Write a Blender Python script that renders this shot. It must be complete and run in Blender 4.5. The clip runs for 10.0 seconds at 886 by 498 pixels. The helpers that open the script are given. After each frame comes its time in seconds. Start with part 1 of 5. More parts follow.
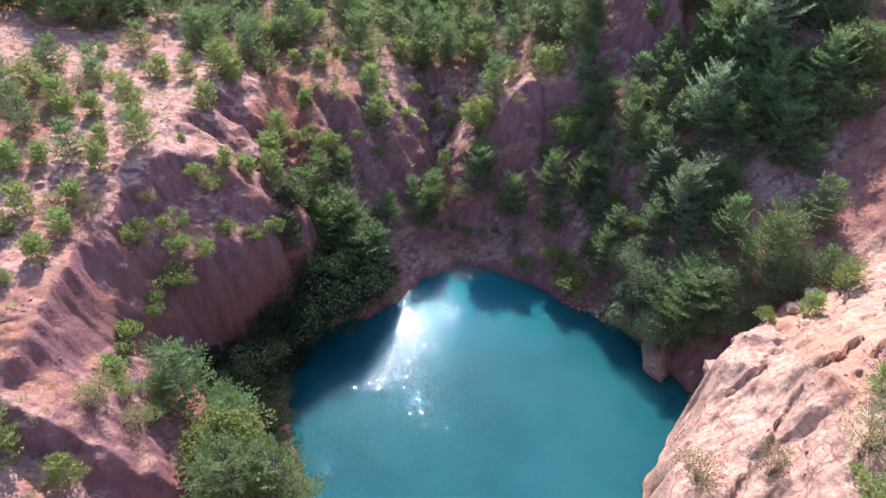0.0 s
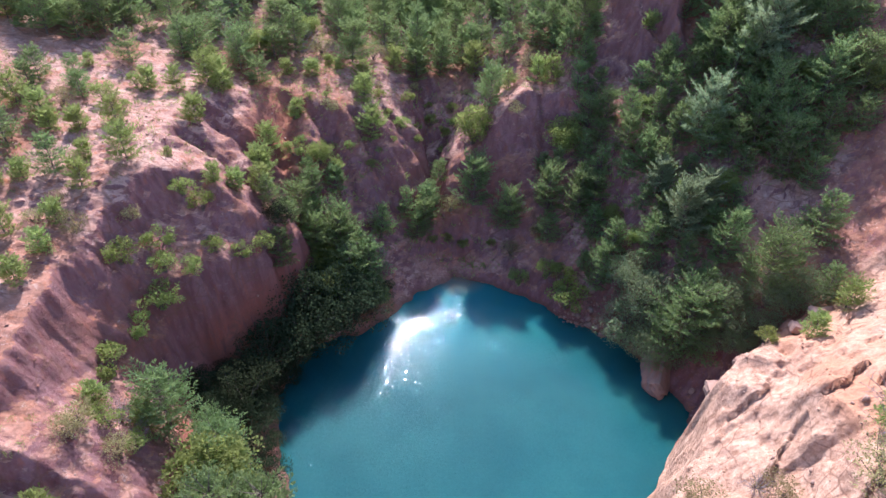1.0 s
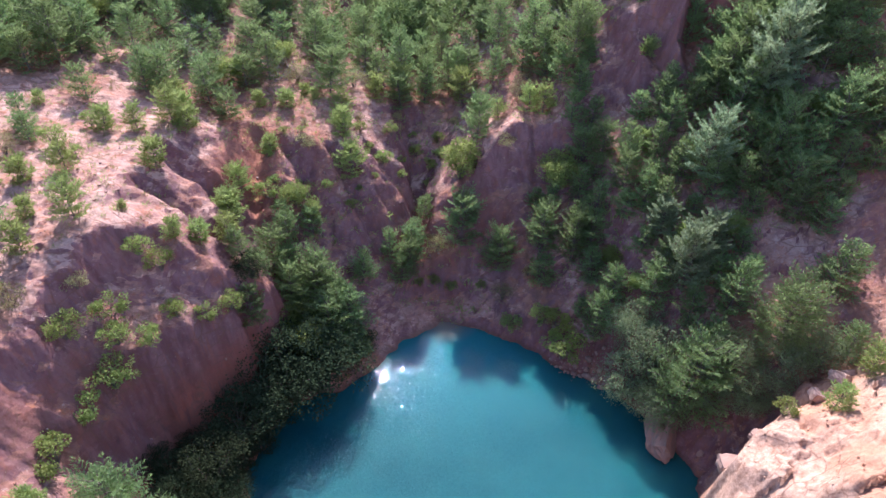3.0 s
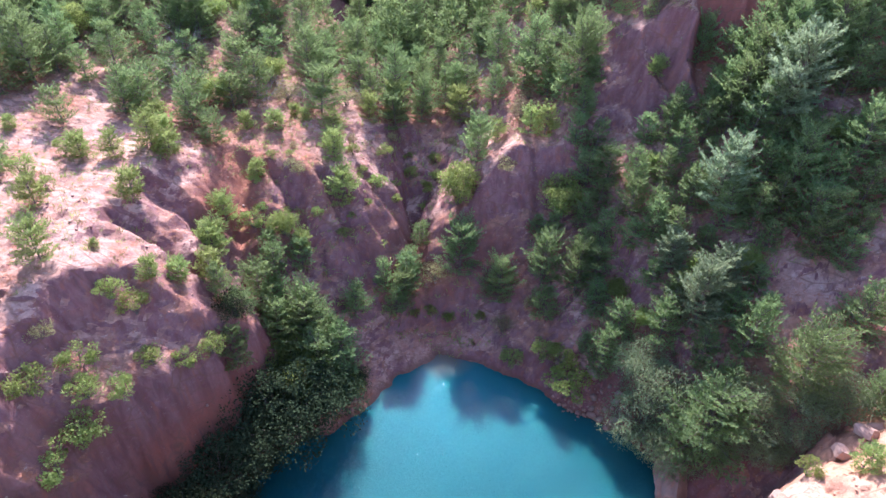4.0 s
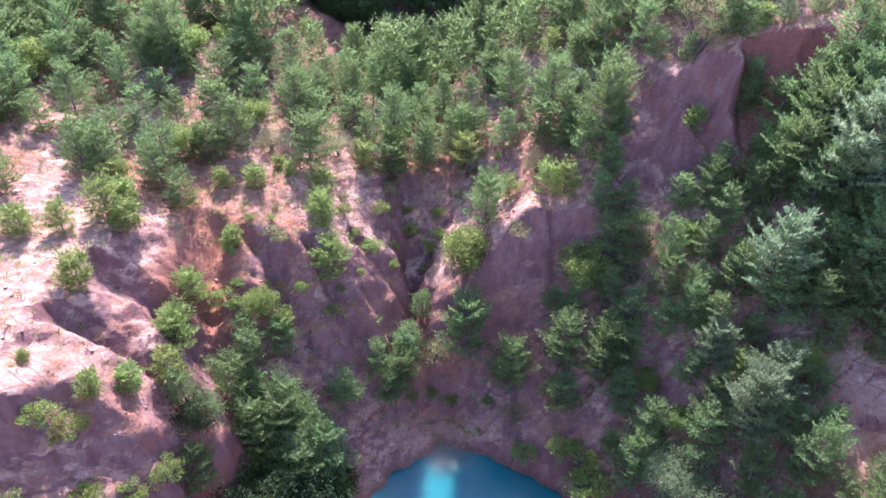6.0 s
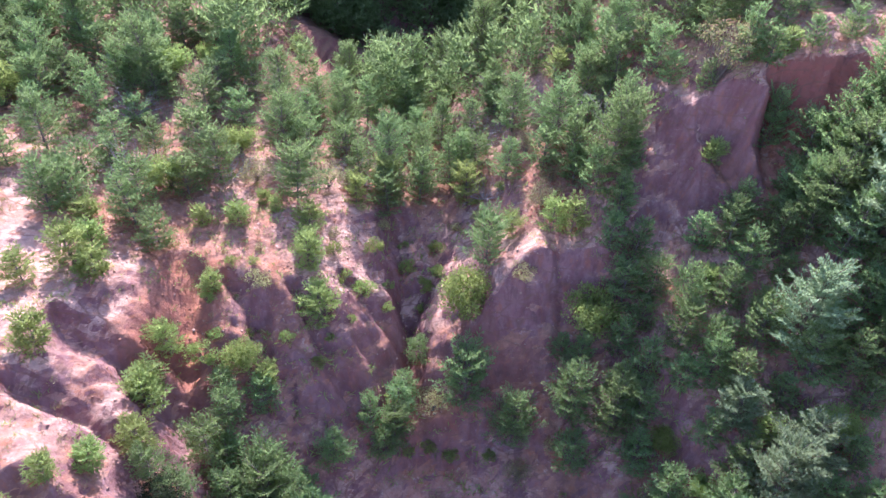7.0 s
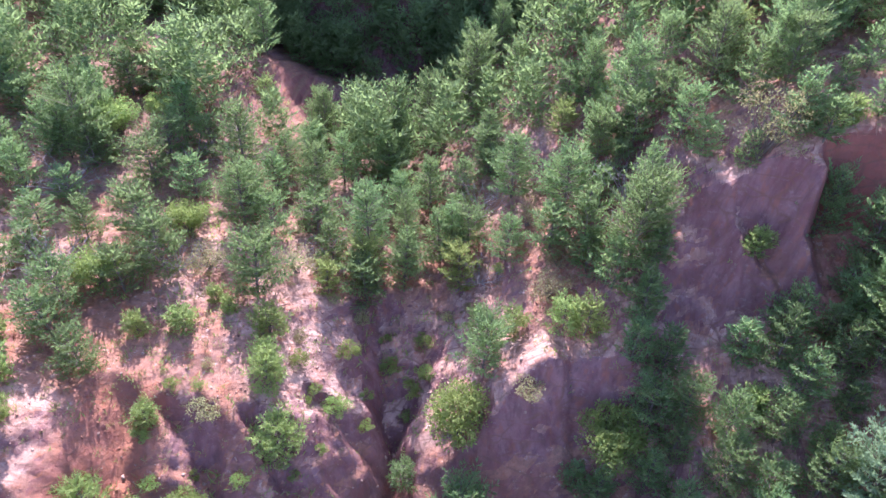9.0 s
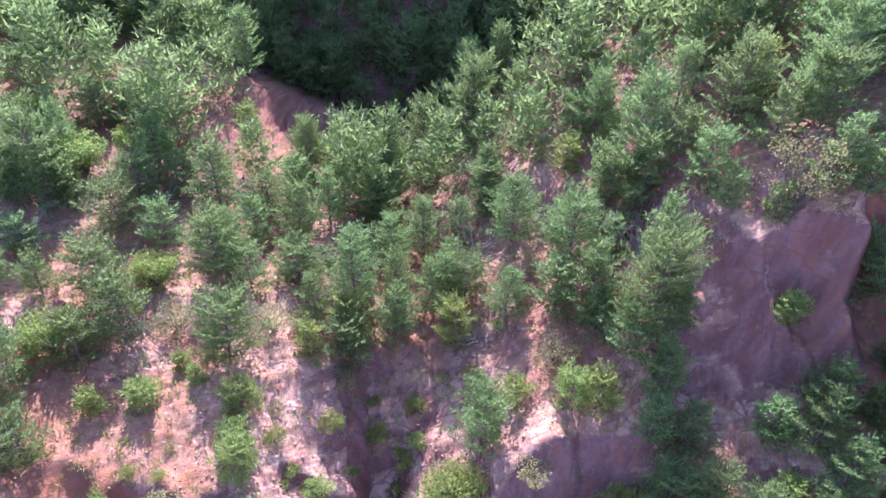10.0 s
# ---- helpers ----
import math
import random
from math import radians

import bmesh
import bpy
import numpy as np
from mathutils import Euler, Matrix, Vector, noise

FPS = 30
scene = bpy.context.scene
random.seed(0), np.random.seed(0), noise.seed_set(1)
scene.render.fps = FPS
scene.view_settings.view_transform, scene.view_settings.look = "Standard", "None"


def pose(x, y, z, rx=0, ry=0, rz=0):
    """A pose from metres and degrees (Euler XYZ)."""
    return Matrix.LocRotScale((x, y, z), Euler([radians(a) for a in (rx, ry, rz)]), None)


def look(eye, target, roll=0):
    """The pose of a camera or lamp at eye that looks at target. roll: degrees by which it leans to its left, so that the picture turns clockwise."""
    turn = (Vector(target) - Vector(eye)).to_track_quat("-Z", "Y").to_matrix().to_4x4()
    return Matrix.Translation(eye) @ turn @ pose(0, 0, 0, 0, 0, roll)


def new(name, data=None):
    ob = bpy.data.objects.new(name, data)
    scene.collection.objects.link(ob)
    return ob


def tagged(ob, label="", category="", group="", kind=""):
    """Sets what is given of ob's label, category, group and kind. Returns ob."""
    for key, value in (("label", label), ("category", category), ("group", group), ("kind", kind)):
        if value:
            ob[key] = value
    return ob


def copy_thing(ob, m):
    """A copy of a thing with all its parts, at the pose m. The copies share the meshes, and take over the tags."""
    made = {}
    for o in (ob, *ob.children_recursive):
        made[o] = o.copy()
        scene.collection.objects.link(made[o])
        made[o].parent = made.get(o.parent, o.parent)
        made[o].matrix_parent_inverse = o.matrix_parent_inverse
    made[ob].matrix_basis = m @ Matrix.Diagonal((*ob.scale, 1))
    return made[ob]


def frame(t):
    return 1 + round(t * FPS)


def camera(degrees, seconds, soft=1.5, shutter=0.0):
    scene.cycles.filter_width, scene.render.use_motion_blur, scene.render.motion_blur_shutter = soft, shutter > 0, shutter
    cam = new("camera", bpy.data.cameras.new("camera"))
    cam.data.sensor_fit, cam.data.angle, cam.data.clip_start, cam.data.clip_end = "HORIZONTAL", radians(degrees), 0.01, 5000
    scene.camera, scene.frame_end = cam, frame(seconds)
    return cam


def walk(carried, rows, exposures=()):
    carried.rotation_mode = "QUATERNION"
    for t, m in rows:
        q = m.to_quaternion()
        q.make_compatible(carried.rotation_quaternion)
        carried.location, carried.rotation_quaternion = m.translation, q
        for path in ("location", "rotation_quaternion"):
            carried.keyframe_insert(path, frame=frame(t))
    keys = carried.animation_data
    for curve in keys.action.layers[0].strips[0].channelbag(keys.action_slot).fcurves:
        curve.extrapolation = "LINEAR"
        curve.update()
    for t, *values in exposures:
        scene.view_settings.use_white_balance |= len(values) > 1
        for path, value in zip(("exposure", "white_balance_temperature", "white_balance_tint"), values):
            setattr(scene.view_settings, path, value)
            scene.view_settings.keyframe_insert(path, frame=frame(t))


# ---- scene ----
cam = camera(71.3, 10.0, soft=1.5)
PATH = [
    (0, (1.762, -0.186, 32.25), (1.689, 1.402, 31.036), 1.9),
    (0.5, (1.832, 0.418, 32.316), (1.763, 2.007, 31.104), 2.0),
    (1, (1.888, 1.196, 32.433), (1.823, 2.786, 31.221), 2.0),
    (1.5, (1.897, 2.127, 32.567), (1.839, 3.717, 31.355), 2.0),
    (2, (1.907, 3.205, 32.68), (1.858, 4.795, 31.468), 2.0),
    (2.5, (1.931, 4.487, 32.838), (1.891, 6.078, 31.626), 1.9),
    (4, (1.887, 9.084, 33.354), (1.857, 10.672, 32.14), 2.1),
    (4.5, (1.879, 10.824, 33.454), (1.842, 12.412, 32.24), 2.1),
    (5, (1.793, 12.676, 33.619), (1.753, 14.262, 32.401), 2.2),
    (5.5, (1.749, 14.602, 33.827), (1.703, 16.183, 32.603), 2.1),
    (7, (1.67, 20.426, 34.144), (1.619, 22.006, 32.919), 2.0),
    (7.5, (1.597, 22.432, 34.241), (1.549, 24.013, 33.016), 2.0),
    (8, (1.566, 24.482, 34.338), (1.519, 26.062, 33.113), 2.0),
    (8.5, (1.612, 26.56, 34.454), (1.573, 28.14, 33.228), 1.7),
    (9, (1.581, 28.679, 34.651), (1.548, 30.254, 33.42), 1.8),
    (9.5, (1.622, 30.839, 34.809), (1.59, 32.411, 33.573), 1.6),
    (10, (1.726, 33.036, 34.898), (1.694, 34.607, 33.661), 1.6),
]
walk(cam, [(t, look(eye, target, roll)) for t, eye, target, roll in PATH], [(0.0, 1.34, 5850, 26), (2.5, 1.36, 5820, 26.5), (4.5, 1.97, 5660, 30), (7.0, 2.02, 5620, 29), (10.0, 2.08, 5520, 32)])

# ---- sky and sun ----
SUN_ELEVATION, SUN_AZIMUTH = radians(44.8), radians(-8.5)   # azimuth from +y towards +x
toward_sun = Vector((math.sin(SUN_AZIMUTH) * math.cos(SUN_ELEVATION), math.cos(SUN_AZIMUTH) * math.cos(SUN_ELEVATION), math.sin(SUN_ELEVATION)))
world = bpy.data.worlds.new("sky")
scene.world = world
world.use_nodes = True
sky = world.node_tree.nodes.new("ShaderNodeTexSky")
sky.sky_type, sky.sun_disc = "NISHITA", False
sky.sun_elevation, sky.sun_rotation = SUN_ELEVATION, SUN_AZIMUTH
background = world.node_tree.nodes["Background"]
background.inputs["Strength"].default_value = 0.128
world.node_tree.links.new(sky.outputs["Color"], background.inputs["Color"])
sun = new("sun", bpy.data.lights.new("sun", "SUN"))
sun.data.energy, sun.data.angle, sun.data.color = 3.85, radians(0.6), (1.0, 0.94, 0.86)
sun.matrix_world = look((0, 0, 80), Vector((0, 0, 80)) - toward_sun)
# ---- materials ----
def material_nodes(name):
    m = bpy.data.materials.new(name)
    m.use_nodes = True
    tree = m.node_tree
    return m, tree, tree.nodes["Principled BSDF"], tree.nodes["Material Output"]


def noise_node(tree, vector, scale, detail=4, rough=0.55, stretch=None):
    n = tree.nodes.new("ShaderNodeTexNoise")
    n.inputs["Scale"].default_value, n.inputs["Detail"].default_value, n.inputs["Roughness"].default_value = scale, detail, rough
    if stretch:
        mapping = tree.nodes.new("ShaderNodeMapping")
        mapping.inputs["Scale"].default_value = stretch
        tree.links.new(vector, mapping.inputs["Vector"])
        vector = mapping.outputs["Vector"]
    tree.links.new(vector, n.inputs["Vector"])
    return n.outputs["Fac"]


def ramp(tree, value, low, high):
    n = tree.nodes.new("ShaderNodeMapRange")
    n.interpolation_type = "SMOOTHSTEP"
    n.inputs["From Min"].default_value, n.inputs["From Max"].default_value = low, high
    tree.links.new(value, n.inputs["Value"])
    return n.outputs["Result"]


def mix(tree, factor, a, b, blend="MIX"):
    n = tree.nodes.new("ShaderNodeMix")
    n.data_type, n.blend_type = "RGBA", blend
    for socket, value in ((n.inputs["Factor"], factor), (n.inputs[6], a), (n.inputs[7], b)):
        if isinstance(value, (tuple, float, int)):
            socket.default_value = (*value, 1) if isinstance(value, tuple) else value
        else:
            tree.links.new(value, socket)
    return n.outputs[2]


def times(tree, a, b, operation="MULTIPLY"):
    n = tree.nodes.new("ShaderNodeMath")
    n.operation = operation
    for k, value in enumerate((a, b)):
        if isinstance(value, (float, int)):
            n.inputs[k].default_value = value
        else:
            tree.links.new(value, n.inputs[k])
    return n.outputs[0]


def bump(tree, shader, height, strength, distance, under=None):
    n = tree.nodes.new("ShaderNodeBump")
    n.inputs["Strength"].default_value, n.inputs["Distance"].default_value = strength, distance
    tree.links.new(height, n.inputs["Height"])
    if under:
        tree.links.new(under, n.inputs["Normal"])
    tree.links.new(n.outputs["Normal"], shader.inputs["Normal"])
    return n.outputs["Normal"]


def earth_material():
    m, tree, shader, _ = material_nodes("clay_earth")
    place = tree.nodes.new("ShaderNodeNewGeometry")
    where = place.outputs["Position"]
    parts = tree.nodes.new("ShaderNodeSeparateXYZ")
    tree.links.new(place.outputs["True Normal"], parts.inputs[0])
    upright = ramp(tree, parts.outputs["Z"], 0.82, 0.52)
    wide, middle, fine = noise_node(tree, where, 0.11, 4), noise_node(tree, where, 0.55, 9, 0.68), noise_node(tree, where, 3.2, 9, 0.72)
    streak = noise_node(tree, where, 1.0, 5, 0.6, (1.5, 1.5, 0.22))
    sand = mix(tree, ramp(tree, middle, 0.35, 0.65), (0.38, 0.20, 0.145), (0.52, 0.335, 0.26))
    red = mix(tree, ramp(tree, fine, 0.3, 0.7), (0.29, 0.13, 0.08), (0.36, 0.18, 0.12))
    flat = mix(tree, ramp(tree, wide, 0.43, 0.56), sand, red)
    # Rust-red crumbs, pale salts and dark litter in patches of a hand to a pace.
    patch, salt = noise_node(tree, where, 1.3, 9, 0.75), noise_node(tree, where, 2.1, 9, 0.75, (1, 1, 1.7))
    flat = mix(tree, times(tree, ramp(tree, patch, 0.52, 0.62), 0.7), flat, (0.34, 0.125, 0.06))
    flat = mix(tree, times(tree, ramp(tree, patch, 0.45, 0.37), 0.5), flat, (0.18, 0.12, 0.08))
    flat = mix(tree, times(tree, ramp(tree, salt, 0.56, 0.64), 0.6), flat, (0.56, 0.42, 0.345))
    # Steep faces: mauve clay, darkened and blued to put their shade in the colour.
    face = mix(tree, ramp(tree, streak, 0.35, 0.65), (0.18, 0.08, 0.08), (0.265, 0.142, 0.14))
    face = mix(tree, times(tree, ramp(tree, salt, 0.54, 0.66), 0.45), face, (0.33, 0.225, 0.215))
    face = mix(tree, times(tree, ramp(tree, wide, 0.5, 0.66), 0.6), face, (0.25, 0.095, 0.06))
    spot = tree.nodes.new("ShaderNodeSeparateXYZ")
    tree.links.new(where, spot.inputs[0])
    # The lower beds of the western bluff and the recess under the cliff's rim are iron-red, and the clay is wet along the waterline.
    low = ramp(tree, times(tree, spot.outputs["Z"], times(tree, wide, 6.0), "ADD"), 10.5, 7.5)
    west = ramp(tree, times(tree, spot.outputs["X"], times(tree, middle, 3.0), "ADD"), -6.5, -8.5)
    face = mix(tree, times(tree, times(tree, low, times(tree, west, ramp(tree, spot.outputs["X"], -14.2, -12.8))), 0.85), face, (0.32, 0.108, 0.065))
    recess = times(tree, ramp(tree, times(tree, spot.outputs["X"], middle, "ADD"), 18.0, 18.9), ramp(tree, times(tree, spot.outputs["Y"], middle, "ADD"), 51.2, 52.2))
    face = mix(tree, times(tree, recess, 0.8), face, (0.31, 0.105, 0.075))
    run = noise_node(tree, where, 1.0, 4, 0.6, (2.6, 2.6, 0.14))
    face = mix(tree, times(tree, ramp(tree, run, 0.54, 0.66), 0.6), face, (0.30, 0.12, 0.08))
    face = mix(tree, times(tree, ramp(tree, run, 0.44, 0.34), 0.45), face, (0.12, 0.065, 0.065))
    # A rust-red bed crops out across the head of the bench's widest gully.
    rust = times(tree, times(tree, ramp(tree, times(tree, spot.outputs["X"], times(tree, middle, 3.0), "ADD"), -13.6, -12.2), ramp(tree, times(tree, spot.outputs["X"], times(tree, patch, 3.0), "ADD"), -8.6, -9.8)), times(tree, ramp(tree, spot.outputs["Y"], 38.5, 40.5), ramp(tree, times(tree, spot.outputs["Y"], times(tree, middle, 2.0), "ADD"), 48.0, 46.8)))
    flat = mix(tree, times(tree, rust, 0.75), flat, (0.33, 0.12, 0.065))
    face = mix(tree, times(tree, rust, 0.75), face, (0.30, 0.11, 0.065))
    # Brown needle litter covers most of the ground in the woods behind the bench.
    litter = times(tree, ramp(tree, times(tree, spot.outputs["Y"], times(tree, middle, 9.0), "ADD"), 59.5, 63.0), ramp(tree, patch, 0.62, 0.42))
    flat = mix(tree, times(tree, litter, 0.72), flat, (0.17, 0.105, 0.062))
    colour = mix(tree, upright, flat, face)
    colour = mix(tree, times(tree, ramp(tree, times(tree, spot.outputs["Z"], times(tree, fine, 0.3), "ADD"), 0.55, 0.2), 0.7), colour, (0.12, 0.065, 0.045))
    # Sandstone beds crop out in the pit's east spur; their paleness has sunlight painted in.
    east = times(tree, spot.outputs["X"], times(tree, middle, 4.0), "ADD")
    south = times(tree, times(tree, spot.outputs["Y"], times(tree, spot.outputs["X"], 0.55), "SUBTRACT"), times(tree, middle, 5.0), "ADD")
    beds = times(tree, ramp(tree, east, 13.0, 14.5), ramp(tree, south, 20.5, 18.5))
    pale = mix(tree, ramp(tree, fine, 0.3, 0.7), (0.48, 0.275, 0.175), (0.60, 0.405, 0.29))
    pale = mix(tree, times(tree, ramp(tree, patch, 0.47, 0.38), 0.6), pale, (0.33, 0.17, 0.10))
    pale = mix(tree, ramp(tree, wide, 0.5, 0.62), pale, (0.50, 0.26, 0.155))
    colour = mix(tree, times(tree, beds, 0.97), colour, pale)
    colour = mix(tree, times(tree, ramp(tree, fine, 0.6, 0.4), 0.25), colour, (0.17, 0.105, 0.08))
    # Cracks along the dip of the beds, darker than the ground around them.
    turned = tree.nodes.new("ShaderNodeMapping")
    turned.inputs["Rotation"].default_value, turned.inputs["Scale"].default_value = (0.3, 0.25, radians(-37)), (0.45, 1.5, 1.5)
    bent = mix(tree, 0.14, where, tree.nodes.new("ShaderNodeTexNoise").outputs["Color"], "ADD")
    tree.links.new(bent, turned.inputs["Vector"])
    split = tree.nodes.new("ShaderNodeTexVoronoi")
    split.feature = "DISTANCE_TO_EDGE"
    split.inputs["Scale"].default_value = 0.75
    tree.links.new(turned.outputs["Vector"], split.inputs["Vector"])
    seam = times(tree, ramp(tree, split.outputs["Distance"], 0.07, 0.0), ramp(tree, middle, 0.42, 0.58))
    colour = mix(tree, times(tree, seam, 0.7), colour, (0.19, 0.10, 0.07))
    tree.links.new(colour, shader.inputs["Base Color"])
    shader.inputs["Roughness"].default_value = 0.95
    shader.inputs["Specular IOR Level"].default_value = 0.2
    chips = tree.nodes.new("ShaderNodeTexVoronoi")
    chips.inputs["Scale"].default_value = 3.5
    tree.links.new(where, chips.inputs["Vector"])
    under = bump(tree, shader, middle, 0.25, 0.25)
    under = bump(tree, shader, chips.outputs["Distance"], 0.3, 0.12, under)
    under = bump(tree, shader, seam, -0.8, 0.2, under)
    under = bump(tree, shader, patch, 0.5, 0.25, under)
    bump(tree, shader, fine, 0.65, 0.13, under)
    return m


def lake_material():
    m, tree, shader, _ = material_nodes("lake_water")
    where = tree.nodes.new("ShaderNodeNewGeometry").outputs["Position"]
    cloudy = noise_node(tree, where, 0.16, 3)
    body = mix(tree, ramp(tree, cloudy, 0.35, 0.65), (0.011, 0.090, 0.100), (0.016, 0.109, 0.115))
    # The inflow at the north tip brings milky silt, tan at its mouth.
    mouth = tree.nodes.new("ShaderNodeVectorMath")
    mouth.operation = "DISTANCE"
    tree.links.new(where, mouth.inputs[0])
    mouth.inputs[1].default_value = (1.6, 40.2, 0.0)
    reach = times(tree, mouth.outputs["Value"], times(tree, cloudy, 3.0), "ADD")
    # This brighter reach also paints in sky reflection and offsets the trees' shadow.
    body = mix(tree, ramp(tree, reach, 15.0, 4.0), body, (0.016, 0.155, 0.175))
    body = mix(tree, times(tree, ramp(tree, reach, 4.2, 2.2), 0.85), body, (0.22, 0.19, 0.15))
    tree.links.new(body, shader.inputs["Base Color"])
    shader.inputs["Roughness"].default_value = 0.015
    shader.inputs["IOR"].default_value = 1.33
    shader.inputs["Specular IOR Level"].default_value = 0.3
    # Murky water spreads light sideways, blue furthest.
    shader.inputs["Subsurface Weight"].default_value = 1.0
    shader.inputs["Subsurface Radius"].default_value = (0.3, 0.9, 1.4)
    shader.inputs["Subsurface Scale"].default_value = 2.2
    # Each small facet of the ripples leans its own way, less so where the water lies calm.
    draws = []
    for size in (11.0, 27.0):
        facets = tree.nodes.new("ShaderNodeTexVoronoi")
        facets.inputs["Scale"].default_value = size
        tree.links.new(where, facets.inputs["Vector"])
        draw = tree.nodes.new("ShaderNodeSeparateColor")
        tree.links.new(facets.outputs["Color"], draw.inputs[0])
        draws.append(draw)
    steeper = times(tree, times(tree, draws[1].outputs[2], 7.0, "POWER"), 0.11)
    tilt = times(tree, times(tree, times(tree, ramp(tree, noise_node(tree, where, 0.3, 3), 0.25, 0.65), 0.02), 0.05, "ADD"), steeper, "ADD")
    # The inflow's current ruffles the water a little way off its mouth.
    ruffle = tree.nodes.new("ShaderNodeVectorMath")
    ruffle.operation = "DISTANCE"
    tree.links.new(where, ruffle.inputs[0])
    ruffle.inputs[1].default_value = (1.8, 36.2, 0.0)
    tilt = times(tree, tilt, times(tree, ramp(tree, times(tree, ruffle.outputs["Value"], times(tree, cloudy, 1.0), "ADD"), 2.4, 0.9), 0.07), "ADD")
    lean = tree.nodes.new("ShaderNodeCombineXYZ")
    for k in (0, 1):
        both = times(tree, times(tree, draws[0].outputs[k], draws[1].outputs[k], "ADD"), 1.0, "SUBTRACT")
        tree.links.new(times(tree, both, tilt), lean.inputs[k])
    lean.inputs[2].default_value = 1.0
    level = tree.nodes.new("ShaderNodeVectorMath")
    level.operation = "NORMALIZE"
    tree.links.new(lean.outputs[0], level.inputs[0])
    tree.links.new(level.outputs[0], shader.inputs["Normal"])
    return m


earth, lake = earth_material(), lake_material()
def foliage_material(name, dark, light, through_colour, share, speckle=0.55, gloss=0.15):
    """Needles or leaves: uneven green, a little gloss, and light that passes through."""
    m, tree, shader, output = material_nodes(name)
    thing = tree.nodes.new("ShaderNodeObjectInfo")
    island = tree.nodes.new("ShaderNodeNewGeometry")
    wide = noise_node(tree, island.outputs["Position"], 0.9, 3)
    blend = times(tree, times(tree, island.outputs["Random Per Island"], speckle), times(tree, wide, 1 - speckle), "ADD")
    colour = mix(tree, blend, dark, light)
    shift = tree.nodes.new("ShaderNodeHueSaturation")
    tree.links.new(colour, shift.inputs["Color"])
    tree.links.new(times(tree, times(tree, thing.outputs["Random"], 0.05), 0.475, "ADD"), shift.inputs["Hue"])
    tree.links.new(times(tree, times(tree, thing.outputs["Random"], 0.5), 0.75, "ADD"), shift.inputs["Value"])
    tree.links.new(shift.outputs["Color"], shader.inputs["Base Color"])
    shader.inputs["Roughness"].default_value = 0.75
    shader.inputs["Specular IOR Level"].default_value = gloss
    glow = tree.nodes.new("ShaderNodeBsdfTranslucent")
    tree.links.new(mix(tree, 0.5, shift.outputs["Color"], through_colour), glow.inputs["Color"])
    both = tree.nodes.new("ShaderNodeMixShader")
    both.inputs["Fac"].default_value = share
    tree.links.new(shader.outputs[0], both.inputs[1])
    tree.links.new(glow.outputs[0], both.inputs[2])
    tree.links.new(both.outputs[0], output.inputs["Surface"])
    return m


def bark_material(name, a, b):
    m, tree, shader, _ = material_nodes(name)
    where = tree.nodes.new("ShaderNodeNewGeometry").outputs["Position"]
    fine = noise_node(tree, where, 9.0, 5, 0.6, (1, 1, 0.25))
    tree.links.new(mix(tree, fine, a, b), shader.inputs["Base Color"])
    shader.inputs["Roughness"].default_value = 0.9
    bump(tree, shader, fine, 0.6, 0.03)
    return m


needle = foliage_material("pine_needles", (0.075, 0.112, 0.055), (0.212, 0.30, 0.12), (0.40, 0.56, 0.19), 0.5, 0.5)
needle_young = foliage_material("young_pine_needles", (0.14, 0.185, 0.065), (0.29, 0.365, 0.125), (0.48, 0.58, 0.17), 0.55)
needle_blue = foliage_material("blue_pine_needles", (0.13, 0.19, 0.105), (0.30, 0.385, 0.225), (0.42, 0.54, 0.27), 0.5)
leaf_light = foliage_material("bright_leaves", (0.12, 0.165, 0.05), (0.27, 0.34, 0.105), (0.46, 0.56, 0.15), 0.5)
# Shore shrubs: the bank's deep shade is put into a near-black leaf colour.
leaf_shaded = foliage_material("shaded_leaves", (0.022, 0.034, 0.018), (0.05, 0.07, 0.035), (0.06, 0.09, 0.04), 0.25, 0.2, 0.0)
leaf_grey = foliage_material("grey_green_leaves", (0.10, 0.135, 0.075), (0.28, 0.345, 0.19), (0.34, 0.44, 0.2), 0.5, 0.25, 0.03)
leaf_dry = foliage_material("dry_leaves", (0.17, 0.15, 0.07), (0.36, 0.32, 0.16), (0.42, 0.38, 0.14), 0.4)
bark = bark_material("grey_bark", (0.09, 0.07, 0.055), (0.20, 0.16, 0.13))
